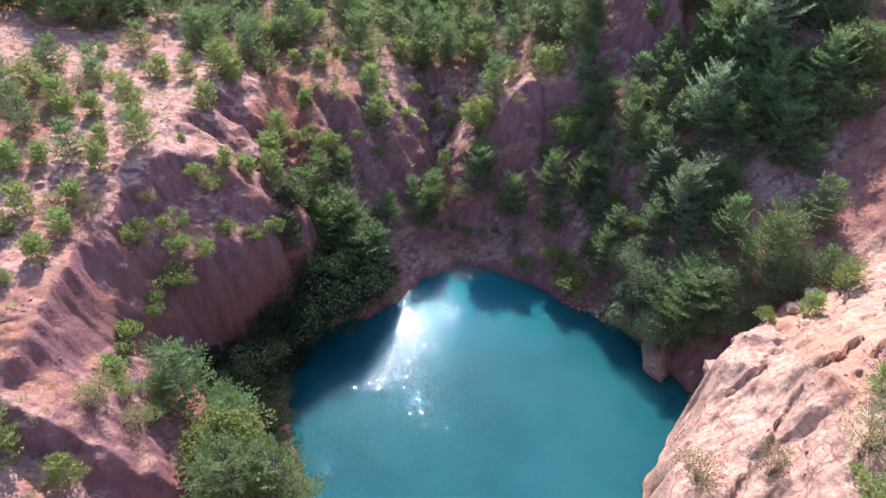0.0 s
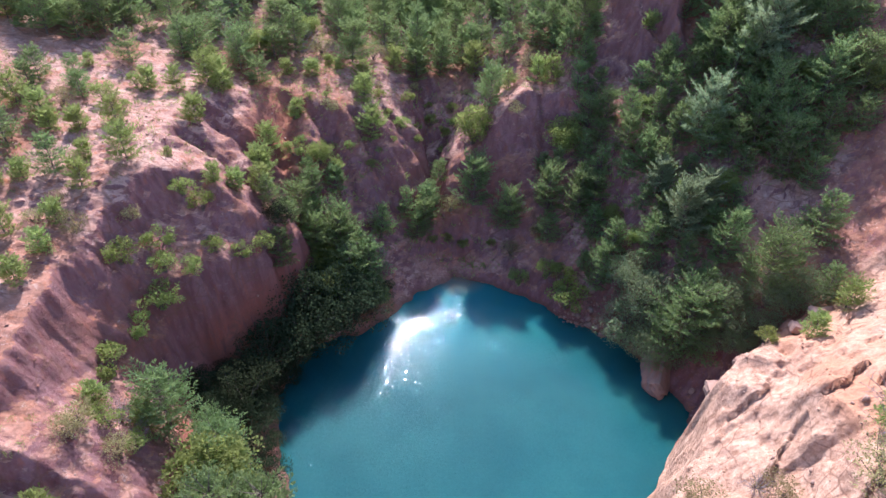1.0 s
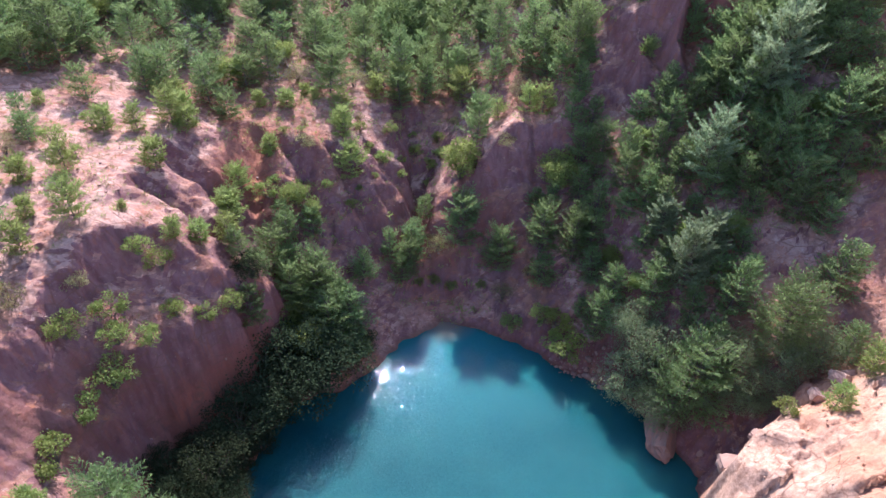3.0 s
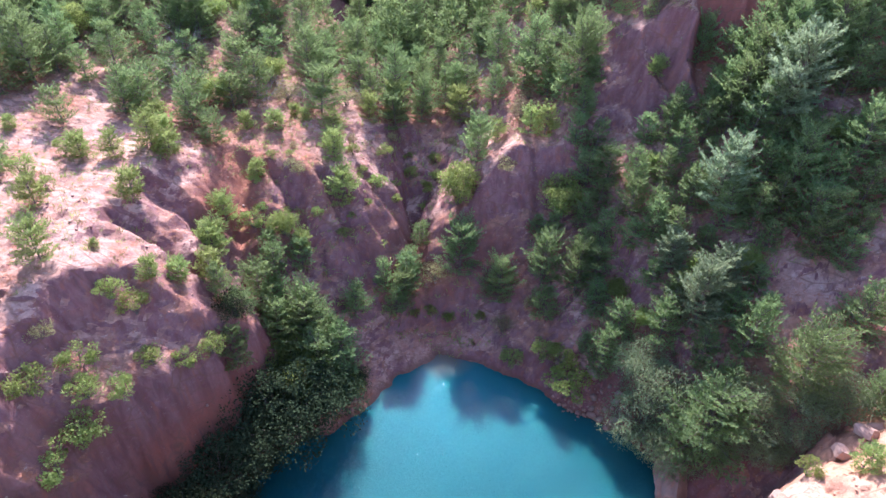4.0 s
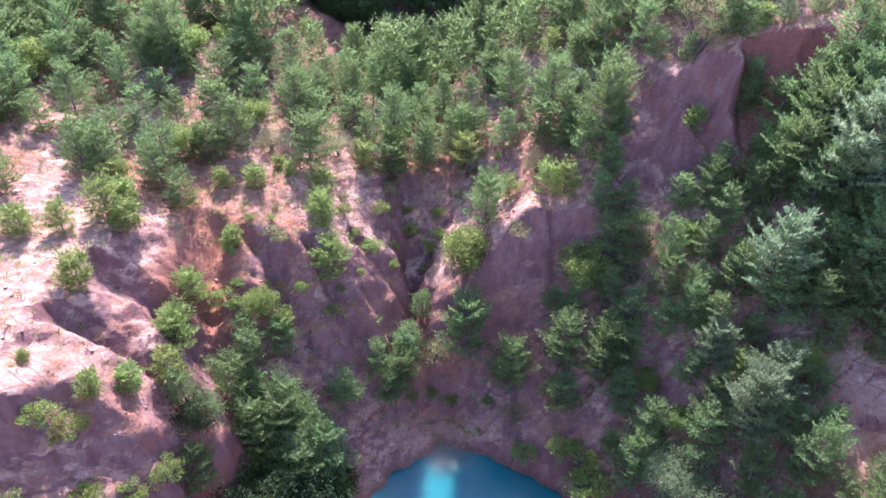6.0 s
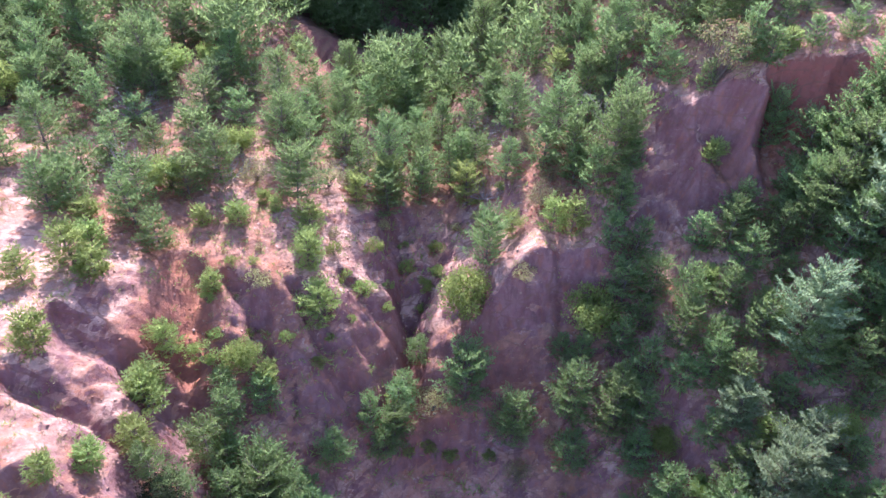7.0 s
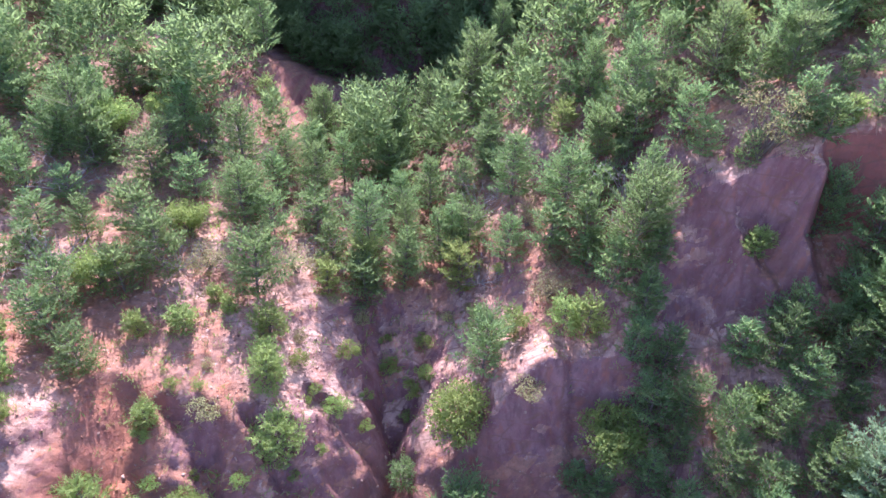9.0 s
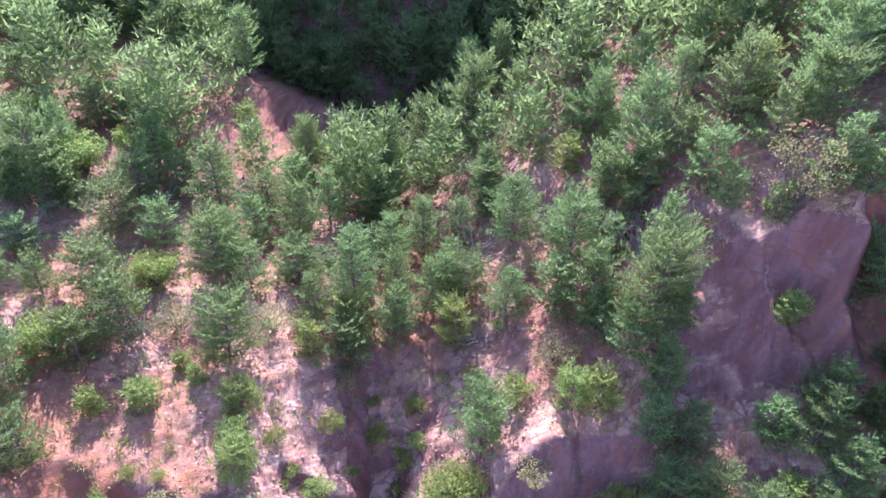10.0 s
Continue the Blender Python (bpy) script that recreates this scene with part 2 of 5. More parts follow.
# ---- the lie of the land: crests, rims, toes and valley lines (x, y, z in metres; the water is z = 0) ----
SHORE = [(1.5, 40.3), (5, 39), (8.4, 37.3), (10.1, 35.6), (13.2, 34.0), (14.8, 32.6), (16.1, 29.9), (17.4, 28), (16.8, 26.4), (15.2, 24.2), (13.9, 22.2), (12.8, 20.4), (11.9, 18), (10.2, 15.3),
         (6, 12.5), (0, 12), (-4.5, 14.5), (-6.3, 18.5), (-8.2, 22.3), (-9.6, 26), (-9.4, 29.4), (-8, 31.8), (-5.6, 33), (-3.6, 34.7), (-1.6, 37.4)]
LINES = {
    "shore": [(x, y, 0.0) for x, y in SHORE + SHORE[:1]],
    "lake_bed": [(2, 33, -3), (8, 30, -3), (11, 25, -3), (7, 18, -3), (0, 17, -3), (-4, 23, -3), (-4, 28, -3), (2, 33, -3)],
    "bank_north": [(-3.8, 37.6, 1.8), (-1.8, 40.3, 2.0), (1.3, 41.6, 1.0), (4.4, 42, 2.5), (7.0, 39.2, 1.8), (8.6, 37.9, 2.0), (10.2, 37.3, 2.1), (10.6, 36.3, 1.3), (12, 36, 1.4), (14.6, 35, 2.2)],
    "nose_crest": [(-17, 33.6, 14.4), (-14.8, 32.7, 13.2), (-12, 32.7, 11.0), (-10.4, 33.4, 9.2), (-9.4, 34.6, 7.8)],
    "nose_slope": [(-15.6, 30.4, 12.1), (-14.6, 29.6, 10.7), (-14.4, 27.9, 10.0), (-12.9, 30.9, 10.0), (-11.6, 32.0, 9.9)],
    "nose_brow": [(-14.7, 26.7, 9.7), (-13.5, 27.5, 9.4), (-12.1, 29.5, 8.8), (-10.9, 31.3, 8.2), (-9.9, 32.9, 7.4)],
    "nose_toe": [(-14.0, 25.7, 4.2), (-12.9, 26.9, 2.2), (-11.5, 28.8, 1.8), (-10.2, 30.7, 1.6), (-9.2, 32.6, 1.6), (-8.5, 34.5, 2.6)],
    "left_rim": [(-16.4, 30.9, 14.3), (-17.0, 28.8, 13.8), (-17.3, 27.4, 13.5), (-17.9, 25, 13.1), (-17.9, 23.2, 13.0), (-17.5, 20.9, 12.9), (-17.3, 18.7, 12.8), (-17, 16.7, 12.6), (-17.6, 15.4, 12.3), (-21, 13, 12)],
    "left_face": [(-16.5, 28.2, 11.9), (-16.3, 26.0, 10.4), (-17.0, 23.0, 10.5), (-16.9, 20.6, 10.8), (-16.1, 19.2, 9.8)],
    "left_hollow": [(-14.8, 25, 7.0), (-15.2, 23.1, 8.3), (-15.5, 21, 8.2), (-13.7, 23.6, 4.0)],
    "left_shelf": [(-15.8, 17.2, 10.6), (-14.3, 17.7, 9.2), (-12.8, 17.2, 7.6), (-12.3, 20.3, 5.2), (-10.8, 21.4, 2.6)],
    "shelf_edge": [(-17, 15.1, 11.8), (-14.5, 14.5, 11.2), (-13.1, 14.6, 9.5), (-12, 14.5, 8.0), (-10.9, 15.0, 6.4), (-9.2, 16, 4.2)],
    "shelf_foot": [(-16.6, 14.0, 10.0), (-14, 13.6, 9.0), (-12.4, 13.7, 6.9), (-9.4, 14.2, 3.0)],
    "shelf_below": [(-17.5, 11, 10.4), (-13.5, 10.4, 9.2), (-11, 11, 6.4)],
    "behind_nose": [(-7.4, 36.0, 2.4), (-9.4, 37.6, 5.4), (-12, 38.6, 9.0), (-15, 39.4, 12.4)],
    "middle_face": [(-3.6, 40.8, 4.0), (-6, 42.2, 7.6), (-8.8, 43.4, 9.8), (-11.8, 43.0, 11.0)],
    "gully_side": [(-3.2, 43, 6.2), (-2, 45.9, 7.4), (-2.4, 48.4, 8.6)],
    "middle_rim": [(-18, 38.5, 14.4), (-15.7, 43, 14.0), (-13.6, 45.4, 12.7), (-10.6, 46.2, 12.0), (-7.6, 46.2, 11.8), (-4.6, 46.2, 10.4), (-3.4, 49, 9.6), (-4.2, 53, 11.6)],
    "middle_bench": [(-13, 48.6, 12.9), (-9, 49.4, 12.8), (-6, 51.5, 12.4), (-5, 55, 12.0)],
    "gully": [(0.3, 42.4, 2.6), (-0.9, 45.6, 5.2), (-1.2, 48.7, 6.2), (0.4, 52, 8.2), (0.8, 56, 10.6), (0, 62, 11.0), (-2.2, 68, 10.8), (-4.6, 76, 7.4), (-4, 83, 8.4)],
    "pinnacle_crest": [(1.8, 44.2, 5.4), (2.5, 46.4, 8.6), (3.8, 47.5, 10.8), (5.2, 48.3, 12.3), (6.3, 48.8, 12.9), (6.4, 50.6, 12.8), (5.8, 52.6, 12.7), (5.4, 55, 13.2), (5.8, 61, 14.2), (6.4, 65.2, 16), (8.2, 71, 17.6)],
    "pinnacle_back": [(3.2, 49.4, 10.8), (4.2, 51.6, 11.6)],
    "pinnacle_foot": [(3.0, 43.6, 4.8), (4.6, 44.3, 5.6), (6.2, 44.3, 5.8), (8, 45.0, 6.9), (9.2, 46.8, 8.6)],
    "pinnacle_face": [(4.3, 46.0, 7.6), (5.9, 46.6, 8.7), (7.6, 47.2, 8.6)],
    "pinnacle_side": [(6.8, 48.9, 12.7), (7.7, 49.4, 11.9), (8.4, 50.0, 12.5), (9.3, 51.8, 14.0)],
    "east_gully": [(11.4, 39, 4.0), (11, 44, 7.9), (11.7, 47.6, 11.0), (12.4, 51.0, 13.2)],
    "east_ridge": [(9.9, 49, 13.2), (10.3, 52.6, 15.8), (11.2, 55.6, 17.3), (11.2, 59.4, 18.1), (9.6, 65.7, 18.0), (10, 68, 18.6)],
    "east_ridge_high": [(12.6, 57.4, 19.2), (12.8, 60.2, 20.2), (13.1, 63.5, 21.0), (12.1, 66.8, 20.5)],
    "east_flank": [(8.4, 54.6, 14.4), (9.4, 57.6, 15.6), (7.6, 60.5, 14.3), (9.2, 61.2, 17.0)],
    "cliff_foot": [(12.8, 49.2, 12.2), (14.6, 50.0, 13.6), (17, 50.6, 14.9), (20.5, 50.2, 17.2)],
    "cliff_face": [(13.7, 52.2, 15.4), (15.0, 52.0, 17.4), (16.1, 52.6, 16.6)],
    "cliff_pillar": [(16.9, 50.8, 15.6), (17.4, 51.7, 18.4), (17.8, 52.8, 21.2)],
    "cliff_recess": [(18.7, 52.9, 17.4), (19.6, 53.0, 18.0), (20.6, 52.4, 18.6)],
    "cliff_rim": [(13.1, 55.2, 18.2), (14.6, 54.4, 19.4), (16, 54.2, 21.0), (18, 53.7, 21.8), (19.4, 54.6, 22.2), (21, 54.2, 22.6), (23.5, 53.2, 23.0)],
    "cliff_top": [(14.9, 60.7, 21.4), (17, 58, 23.0), (23, 57, 24), (32, 56, 26)],
    "east_slope_low": [(12.4, 37.2, 3.6), (15.2, 35.2, 4.6), (17, 33, 5.2), (19.4, 31, 6.0), (21.6, 29.6, 7.0)],
    "east_slope": [(14, 40.5, 7.3), (16.6, 37.2, 7.8), (18, 38, 8.5), (21.4, 34.6, 8.8), (24, 32, 9.4)],
    "east_slope_high": [(13.8, 44.6, 10.6), (16, 45, 11.8), (18.2, 42.6, 12.2), (20, 43, 13.4), (23.3, 38.4, 11.4), (26.6, 36, 11.8)],
    "east_scree": [(18, 47.2, 14.4), (21, 47.5, 16.6), (26, 44, 17), (28.4, 40.6, 15.4), (31, 36, 16)],
    "spur_rim": [(25.1, 30.2, 10.0), (22.9, 28.7, 8.6), (20.5, 27.3, 8.3), (18.8, 26.3, 8.3), (16.9, 25.1, 8.2), (15.9, 24.0, 7.3), (15.3, 22.6, 6.2), (14.2, 20.6, 5.4), (13.0, 18.6, 5.4), (11.6, 15.4, 5.6)],
    "spur_foot": [(19.6, 28.6, 2.4), (17.9, 27.0, 2.0), (16.1, 24.9, 2.6), (14.6, 22.6, 2.6), (13.4, 20.7, 2.6), (12.4, 18.2, 2.8)],
    "spur_body": [(26, 25, 13), (21, 22.6, 11.6), (18.0, 20, 11.9), (18, 17.2, 12.6), (16.4, 14, 11.4)],
    "spur_ledge": [(19, 23, 9.6), (17, 21, 9.0), (16.9, 18, 8.9), (15, 14.6, 8)],
    "spur_top": [(32, 24, 17), (25, 18, 16), (21, 13, 15)],
    "near_bank": [(9, 9.5, 5), (3, 8.5, 4), (-4, 9.5, 4), (-9, 11, 5)],
    "near_ground": [(20, 0, 12), (8, 0, 9), (-8, 0, 8), (-20, 2, 11)],
    "left_plateau": [(-20.3, 40.2, 14.5), (-20, 33, 14.6), (-21.5, 26, 13.6), (-26, 20, 13)],
    "left_back": [(-22.9, 57.8, 15.0), (-18.9, 55.2, 14.2), (-18, 50, 13.8), (-24, 47, 15.2)],
    "left_ridge": [(-19, 63, 15.2), (-17.6, 68, 15.7), (-16.4, 72.6, 16.4), (-13.4, 77.2, 14.9), (-11, 80, 12.6)],
    "left_ridge_side": [(-9.8, 58, 13.2), (-7.4, 61.5, 12.2), (-6.2, 64, 12.3), (-8.4, 70, 12.4), (-10, 76, 10.6)],
    "left_knob": [(-14.2, 66, 14.2), (-13.8, 68, 14.8), (-12.7, 70.1, 14.5), (-15, 71.4, 15.9)],
    "middle_back": [(-8.6, 56.6, 12.8), (-3.4, 57.2, 11.8), (-1.2, 55.6, 10.8)],
    "left_far": [(-34, 40, 17), (-34, 60, 17), (-30, 75, 18), (-24, 86, 18), (-16, 88, 13)],
    "right_ridge": [(10, 80, 20), (8, 88, 19), (16, 66, 23), (25, 66, 26), (34, 72, 28)],
    "north_foot": [(-20, 90, 14), (-8, 85, 10), (0, 85, 11), (6, 90, 16)],
    "north_rim": [(-26, 102, 30), (-8, 97, 30), (4, 95, 30), (16, 94, 30)],
    "outer": [(-60, 0, 14), (-60, 50, 17), (-55, 100, 24), (-20, 140, 33), (25, 135, 34), (55, 100, 36), (55, 50, 31), (50, 10, 22), (20, -40, 14), (-30, -40, 13), (-60, 0, 14)],
    "horizon": [(-900, -900, 14), (-900, 900, 20), (900, 900, 24), (900, -900, 18), (-900, -900, 14)],
}


def lattice(ix, iy, seed):
    """A repeatable random number from 0 to 1 for each cell corner."""
    n = (ix.astype(np.int64) * 374761393 + iy.astype(np.int64) * 668265263 + seed * 974711) & 0x7FFFFFFF
    n = ((n ^ (n >> 13)) * 1274126177) & 0x7FFFFFFF
    return ((n ^ (n >> 16)) & 0xFFFF) / 65535.0


def value_noise(x, y, seed):
    """Smooth noise from -1 to 1 on arrays, one cell per metre."""
    fx, fy = np.floor(x), np.floor(y)
    u, v = x - fx, y - fy
    u, v = u * u * u * (u * (u * 6 - 15) + 10), v * v * v * (v * (v * 6 - 15) + 10)
    a, b = lattice(fx, fy, seed), lattice(fx + 1, fy, seed)
    c, d = lattice(fx, fy + 1, seed), lattice(fx + 1, fy + 1, seed)
    return 2 * ((a * (1 - u) + b * u) * (1 - v) + (c * (1 - u) + d * u) * v) - 1


def layered_noise(x, y, seed, octaves=4):
    total, size = 0.0, 1.0
    for k in range(octaves):
        total = total + size * value_noise(x / size * 1.0 + 17 * k, y / size * 1.0 - 31 * k, seed + k)
        size *= 0.5
    return total / 1.9


# Gullies (deep) and ribs (high, negative) that the rain has cut into the bench's slope: from, to, half width, depth.
CUTS = [(-16.8, 39.8, -13.9, 39.5, 0.8, 1.0), (-13.9, 39.5, -12.2, 38.4, 0.8, 0.7), (-16.6, 36.3, -13.0, 35.9, 0.9, 1.0), (-16.2, 38.2, -12.8, 37.6, 1.0, -0.45),
        (-12.9, 45.2, -12.3, 41.2, 1.3, 0.9), (-12.3, 41.2, -11.3, 38.6, 1.2, 0.8), (-11.0, 45.6, -6.8, 41.4, 0.7, 0.75), (-9.2, 46.0, -5.0, 41.9, 0.8, -0.5),
        (-7.4, 45.6, -3.5, 42.3, 0.7, 0.8), (-6.0, 46.4, -2.5, 43.4, 0.7, -0.45), (-5.0, 47.6, -1.5, 46.5, 0.6, 0.7), (-2.4, 54.0, -1.5, 49.6, 1.3, 1.3), (-1.5, 49.6, -1.0, 46.0, 1.0, 1.0)]


def cut_depth(x, y):
    """How far the gullies sink the ground and the ribs lift it; their courses wander and their southern lips are the sharper ones."""
    x, y = x + 0.35 * value_noise(x / 1.6, y / 1.6, 121), y + 0.35 * value_noise(x / 1.6, y / 1.6, 122)
    x, y = x + 0.12 * value_noise(x / 0.5, y / 0.5, 123), y + 0.12 * value_noise(x / 0.5, y / 0.5, 124)
    total = np.zeros_like(x)
    for ax, ay, bx, by, half, depth in CUTS:
        long = math.hypot(bx - ax, by - ay)
        ux, uy = (bx - ax) / long, (by - ay) / long
        along = (x - ax) * ux + (y - ay) * uy
        off = np.hypot(-(x - ax) * uy + (y - ay) * ux, np.clip(-along, 0, None) * 1.3 + np.clip(along - long, 0, None) * 0.8)
        total += depth * np.clip(1 - off / half, 0, 1) ** 0.8
    return total


def sample_lines():
    out = []
    for name, line in LINES.items():
        step = 300.0 if name == "horizon" else 14.0 if name == "outer" else 1.6
        for p, q in zip(line[:-1], line[1:]):
            n = max(1, int(math.dist(p, q) / step))
            out += [[a + (b - a) * k / n for a, b in zip(p, q)] for k in range(n)]
        out.append(line[-1])
    out = np.array(out, float)
    return out[np.unique(np.round(out[:, :2], 2), axis=0, return_index=True)[1]]


KNOTS = sample_lines()


def solve_land():
    n = len(KNOTS)
    d = np.hypot(KNOTS[:, None, 0] - KNOTS[None, :, 0], KNOTS[:, None, 1] - KNOTS[None, :, 1])
    m = np.zeros((n + 1, n + 1))
    m[:n, :n], m[:n, n], m[n, :n] = -d - 0.1 * np.eye(n), 1, 1
    return np.linalg.solve(m, np.r_[KNOTS[:, 2], 0])


WEIGHTS = solve_land()


def smooth_height(x, y):
    """The land without its small relief, on flat arrays."""
    out = np.empty(len(x))
    for k in range(0, len(x), 20000):
        s = slice(k, k + 20000)
        d = np.hypot(x[s, None] - KNOTS[None, :, 0], y[s, None] - KNOTS[None, :, 1])
        out[s] = -d @ WEIGHTS[:-1] + WEIGHTS[-1]
    return out


def triangulate(points):
    """Delaunay triangles of flat points, added one by one."""
    span = 1e5
    pts = np.vstack([points, [(-span, -span), (span, -span), (0, span)]])
    n = len(points)
    tris = np.array([[n, n + 1, n + 2]])

    def circles(t):
        a, b, c = pts[t[:, 0]], pts[t[:, 1]], pts[t[:, 2]]
        b, c = b - a, c - a
        d = 2 * (b[:, 0] * c[:, 1] - b[:, 1] * c[:, 0])
        ux = (c[:, 1] * (b ** 2).sum(1) - b[:, 1] * (c ** 2).sum(1)) / d
        uy = (b[:, 0] * (c ** 2).sum(1) - c[:, 0] * (b ** 2).sum(1)) / d
        return np.stack([a[:, 0] + ux, a[:, 1] + uy, ux ** 2 + uy ** 2], 1)

    rounds = circles(tris)
    for k in range(n):
        inside = (rounds[:, 0] - pts[k, 0]) ** 2 + (rounds[:, 1] - pts[k, 1]) ** 2 < rounds[:, 2]
        edges = {}
        for t in tris[inside]:
            for e in ((t[0], t[1]), (t[1], t[2]), (t[2], t[0])):
                edges[(min(e), max(e))] = edges.get((min(e), max(e)), 0) + 1
        fresh = np.array([(a, b, k) for (a, b), count in edges.items() if count == 1])
        fresh = fresh[np.abs(np.cross(pts[fresh[:, 1]] - pts[fresh[:, 0]], pts[fresh[:, 2]] - pts[fresh[:, 0]])) > 1e-9]
        tris = np.vstack([tris[~inside], fresh])
        rounds = np.vstack([rounds[~inside], circles(fresh)])
    return tris[(tris < n).all(1)]


JITTER = KNOTS[:, :2] + np.random.default_rng(3).normal(size=(len(KNOTS), 2)) * 0.003
FACETS = triangulate(JITTER)


def facet_height(x, y):
    """The land as plain facets between its lines: crisp crests and rims."""
    out = np.full(len(x), np.nan)
    order = np.argsort(x)
    sx = x[order]
    for t in FACETS:
        (ax, ay), (bx, by), (cx, cy) = JITTER[t]
        lo, hi = np.searchsorted(sx, (min(ax, bx, cx), max(ax, bx, cx)))
        if lo == hi:
            continue
        i = order[lo:hi]
        i = i[(y[i] >= min(ay, by, cy)) & (y[i] <= max(ay, by, cy))]
        if not len(i):
            continue
        d = (by - cy) * (ax - cx) + (cx - bx) * (ay - cy)
        u = ((by - cy) * (x[i] - cx) + (cx - bx) * (y[i] - cy)) / d
        v = ((cy - ay) * (x[i] - cx) + (ax - cx) * (y[i] - cy)) / d
        w = 1 - u - v
        inside = (u > -1e-6) & (v > -1e-6) & (w > -1e-6)
        z = u * KNOTS[t[0], 2] + v * KNOTS[t[1], 2] + w * KNOTS[t[2], 2]
        out[i[inside]] = z[inside]
    return out


def land(x, y):
    """Height and steepness (rise over run) of the ground, on flat arrays."""
    x, y = np.atleast_1d(np.asarray(x, float)), np.atleast_1d(np.asarray(y, float))
    z, e = smooth_height(x, y), 0.6
    gx, gy = (smooth_height(x + e, y) - z) / e, (smooth_height(x, y + e) - z) / e
    steep = np.hypot(gx, gy)
    sharp = facet_height(x + 0.3 * value_noise(x / 1.3, y / 1.3, 61) + 0.14 * value_noise(x / 0.5, y / 0.5, 63), y + 0.3 * value_noise(x / 1.3, y / 1.3, 62) + 0.14 * value_noise(x / 0.5, y / 0.5, 64))
    z = np.where(np.isnan(sharp), z, 0.15 * z + 0.85 * np.nan_to_num(sharp))
    near = np.clip((140 - np.hypot(x, y - 40)) / 80, 0, 1)
    dry = np.clip((z - 0.05) / 0.8, 0, 1)
    # Rills run down the fall line: four noise fields, each stretched along one heading.
    rills, total = 0.0, 1e-6
    for k in range(4):
        c, s = math.cos(k * math.pi / 4), math.sin(k * math.pi / 4)
        w = ((gx * c + gy * s) / (steep + 1e-6)) ** 8
        along, across = x * c + y * s, -x * s + y * c
        ridge = 0.5 - np.abs(value_noise(across / 1.9 + 0.5 * value_noise(along / 3, across / 3, 70 + k), along / 9.0, 40 + k)) - 0.5 * np.abs(value_noise(across / 0.7, along / 4.0, 50 + k)) - 0.35 * np.abs(value_noise(across / 0.36, along / 2.2, 55 + k))
        rills, total = rills + w * ridge, total + w
    rills = rills / total
    bare = np.clip((steep - 0.25) / 0.7, 0, 1)
    z = z - dry * cut_depth(x, y)
    z = z + near * dry * (0.15 * layered_noise(x / 4.2, y / 4.2, 3) + 0.13 * layered_noise(x / 1.1, y / 1.1, 9, 3) + bare * (0.19 * rills + 0.1 * layered_noise(x / 0.8, y / 0.8, 21, 3)))
    # Crumbling lumps and cracks, longer along the dip of the beds than across it.
    u, v = 0.8 * x + 0.6 * y, 0.8 * y - 0.6 * x
    crack = np.abs(value_noise(u / 2.2 + 0.4 * value_noise(v, u, 81), v / 0.8, 82)) * 0.6 + np.abs(value_noise(u / 0.9, v / 0.42, 83)) * 0.35
    z = z + near * dry * (0.1 + 0.08 * bare) * (crack - 0.3)
    # Clods and pebbly crumbs everywhere on dry ground.
    clod = np.abs(value_noise(x / 0.62 + 0.5 * value_noise(x, y, 87), y / 0.62, 88)) + 0.6 * np.abs(value_noise(x / 0.34, y / 0.34, 89))
    z = z + near * dry * (0.26 - 0.1 * bare) * (0.6 + 0.5 * value_noise(x / 3.1, y / 3.1, 92)) * (0.6 - clod)
    # Beds end in sharp little scarps that look south, boldest in the sandstone spur.
    saw = v / 1.9 + 0.9 * value_noise(u / 3.1, v / 2.6, 84) + 0.2 * value_noise(x / 0.7, y / 0.7, 85)
    bold = np.clip((x - 12) / 2, 0, 1) * np.clip((33 - y) / 2, 0, 1)
    scarp = 0.5 - (saw - np.floor(saw))
    broken = np.clip(0.45 + 1.5 * value_noise(u / 1.9, v / 1.3, 86), 0, 1.15)
    z = z + near * dry * broken * scarp * (0.42 * bold + 0.04 + 0.08 * bare)
    # Thin beds weather out as small steps.
    thin = v / 0.62 + 0.8 * value_noise(u / 2.3, v / 1.1, 93) + 0.35 * value_noise(x / 0.5, y / 0.5, 94)
    chip = np.clip(0.5 + 1.6 * value_noise(u / 1.2, v / 0.7, 98), 0, 1)
    z = z + near * dry * chip * (0.5 - (thin - np.floor(thin))) * (0.03 + 0.15 * bold)
    # Worn ledges on the steepest faces.
    ledge = np.clip((steep - 0.8) / 0.8, 0, 1) * dry * near
    level = z + 0.5 * layered_noise(x / 3, y / 3, 77, 2)
    z = z + ledge * 0.1 * np.sin(level * 2 * np.pi / 1.7)
    return z, steep
def axis(core_low, core_high, step, limit, fine_low, fine_high):
    """Even steps over the core, finer ones over the spur, then ever wider ones out to the limit on both sides."""
    marks, out = [core_low], step
    while marks[-1] < core_high:
        marks.append(marks[-1] + (0.66 * step if fine_low < marks[-1] < fine_high else step))
    low, high = [core_low], [marks[-1]]
    while high[-1] < limit:
        out *= 1.09
        high.append(high[-1] + out)
        low.append(low[-1] - out)
    return np.array(low[:0:-1] + marks + high[1:])


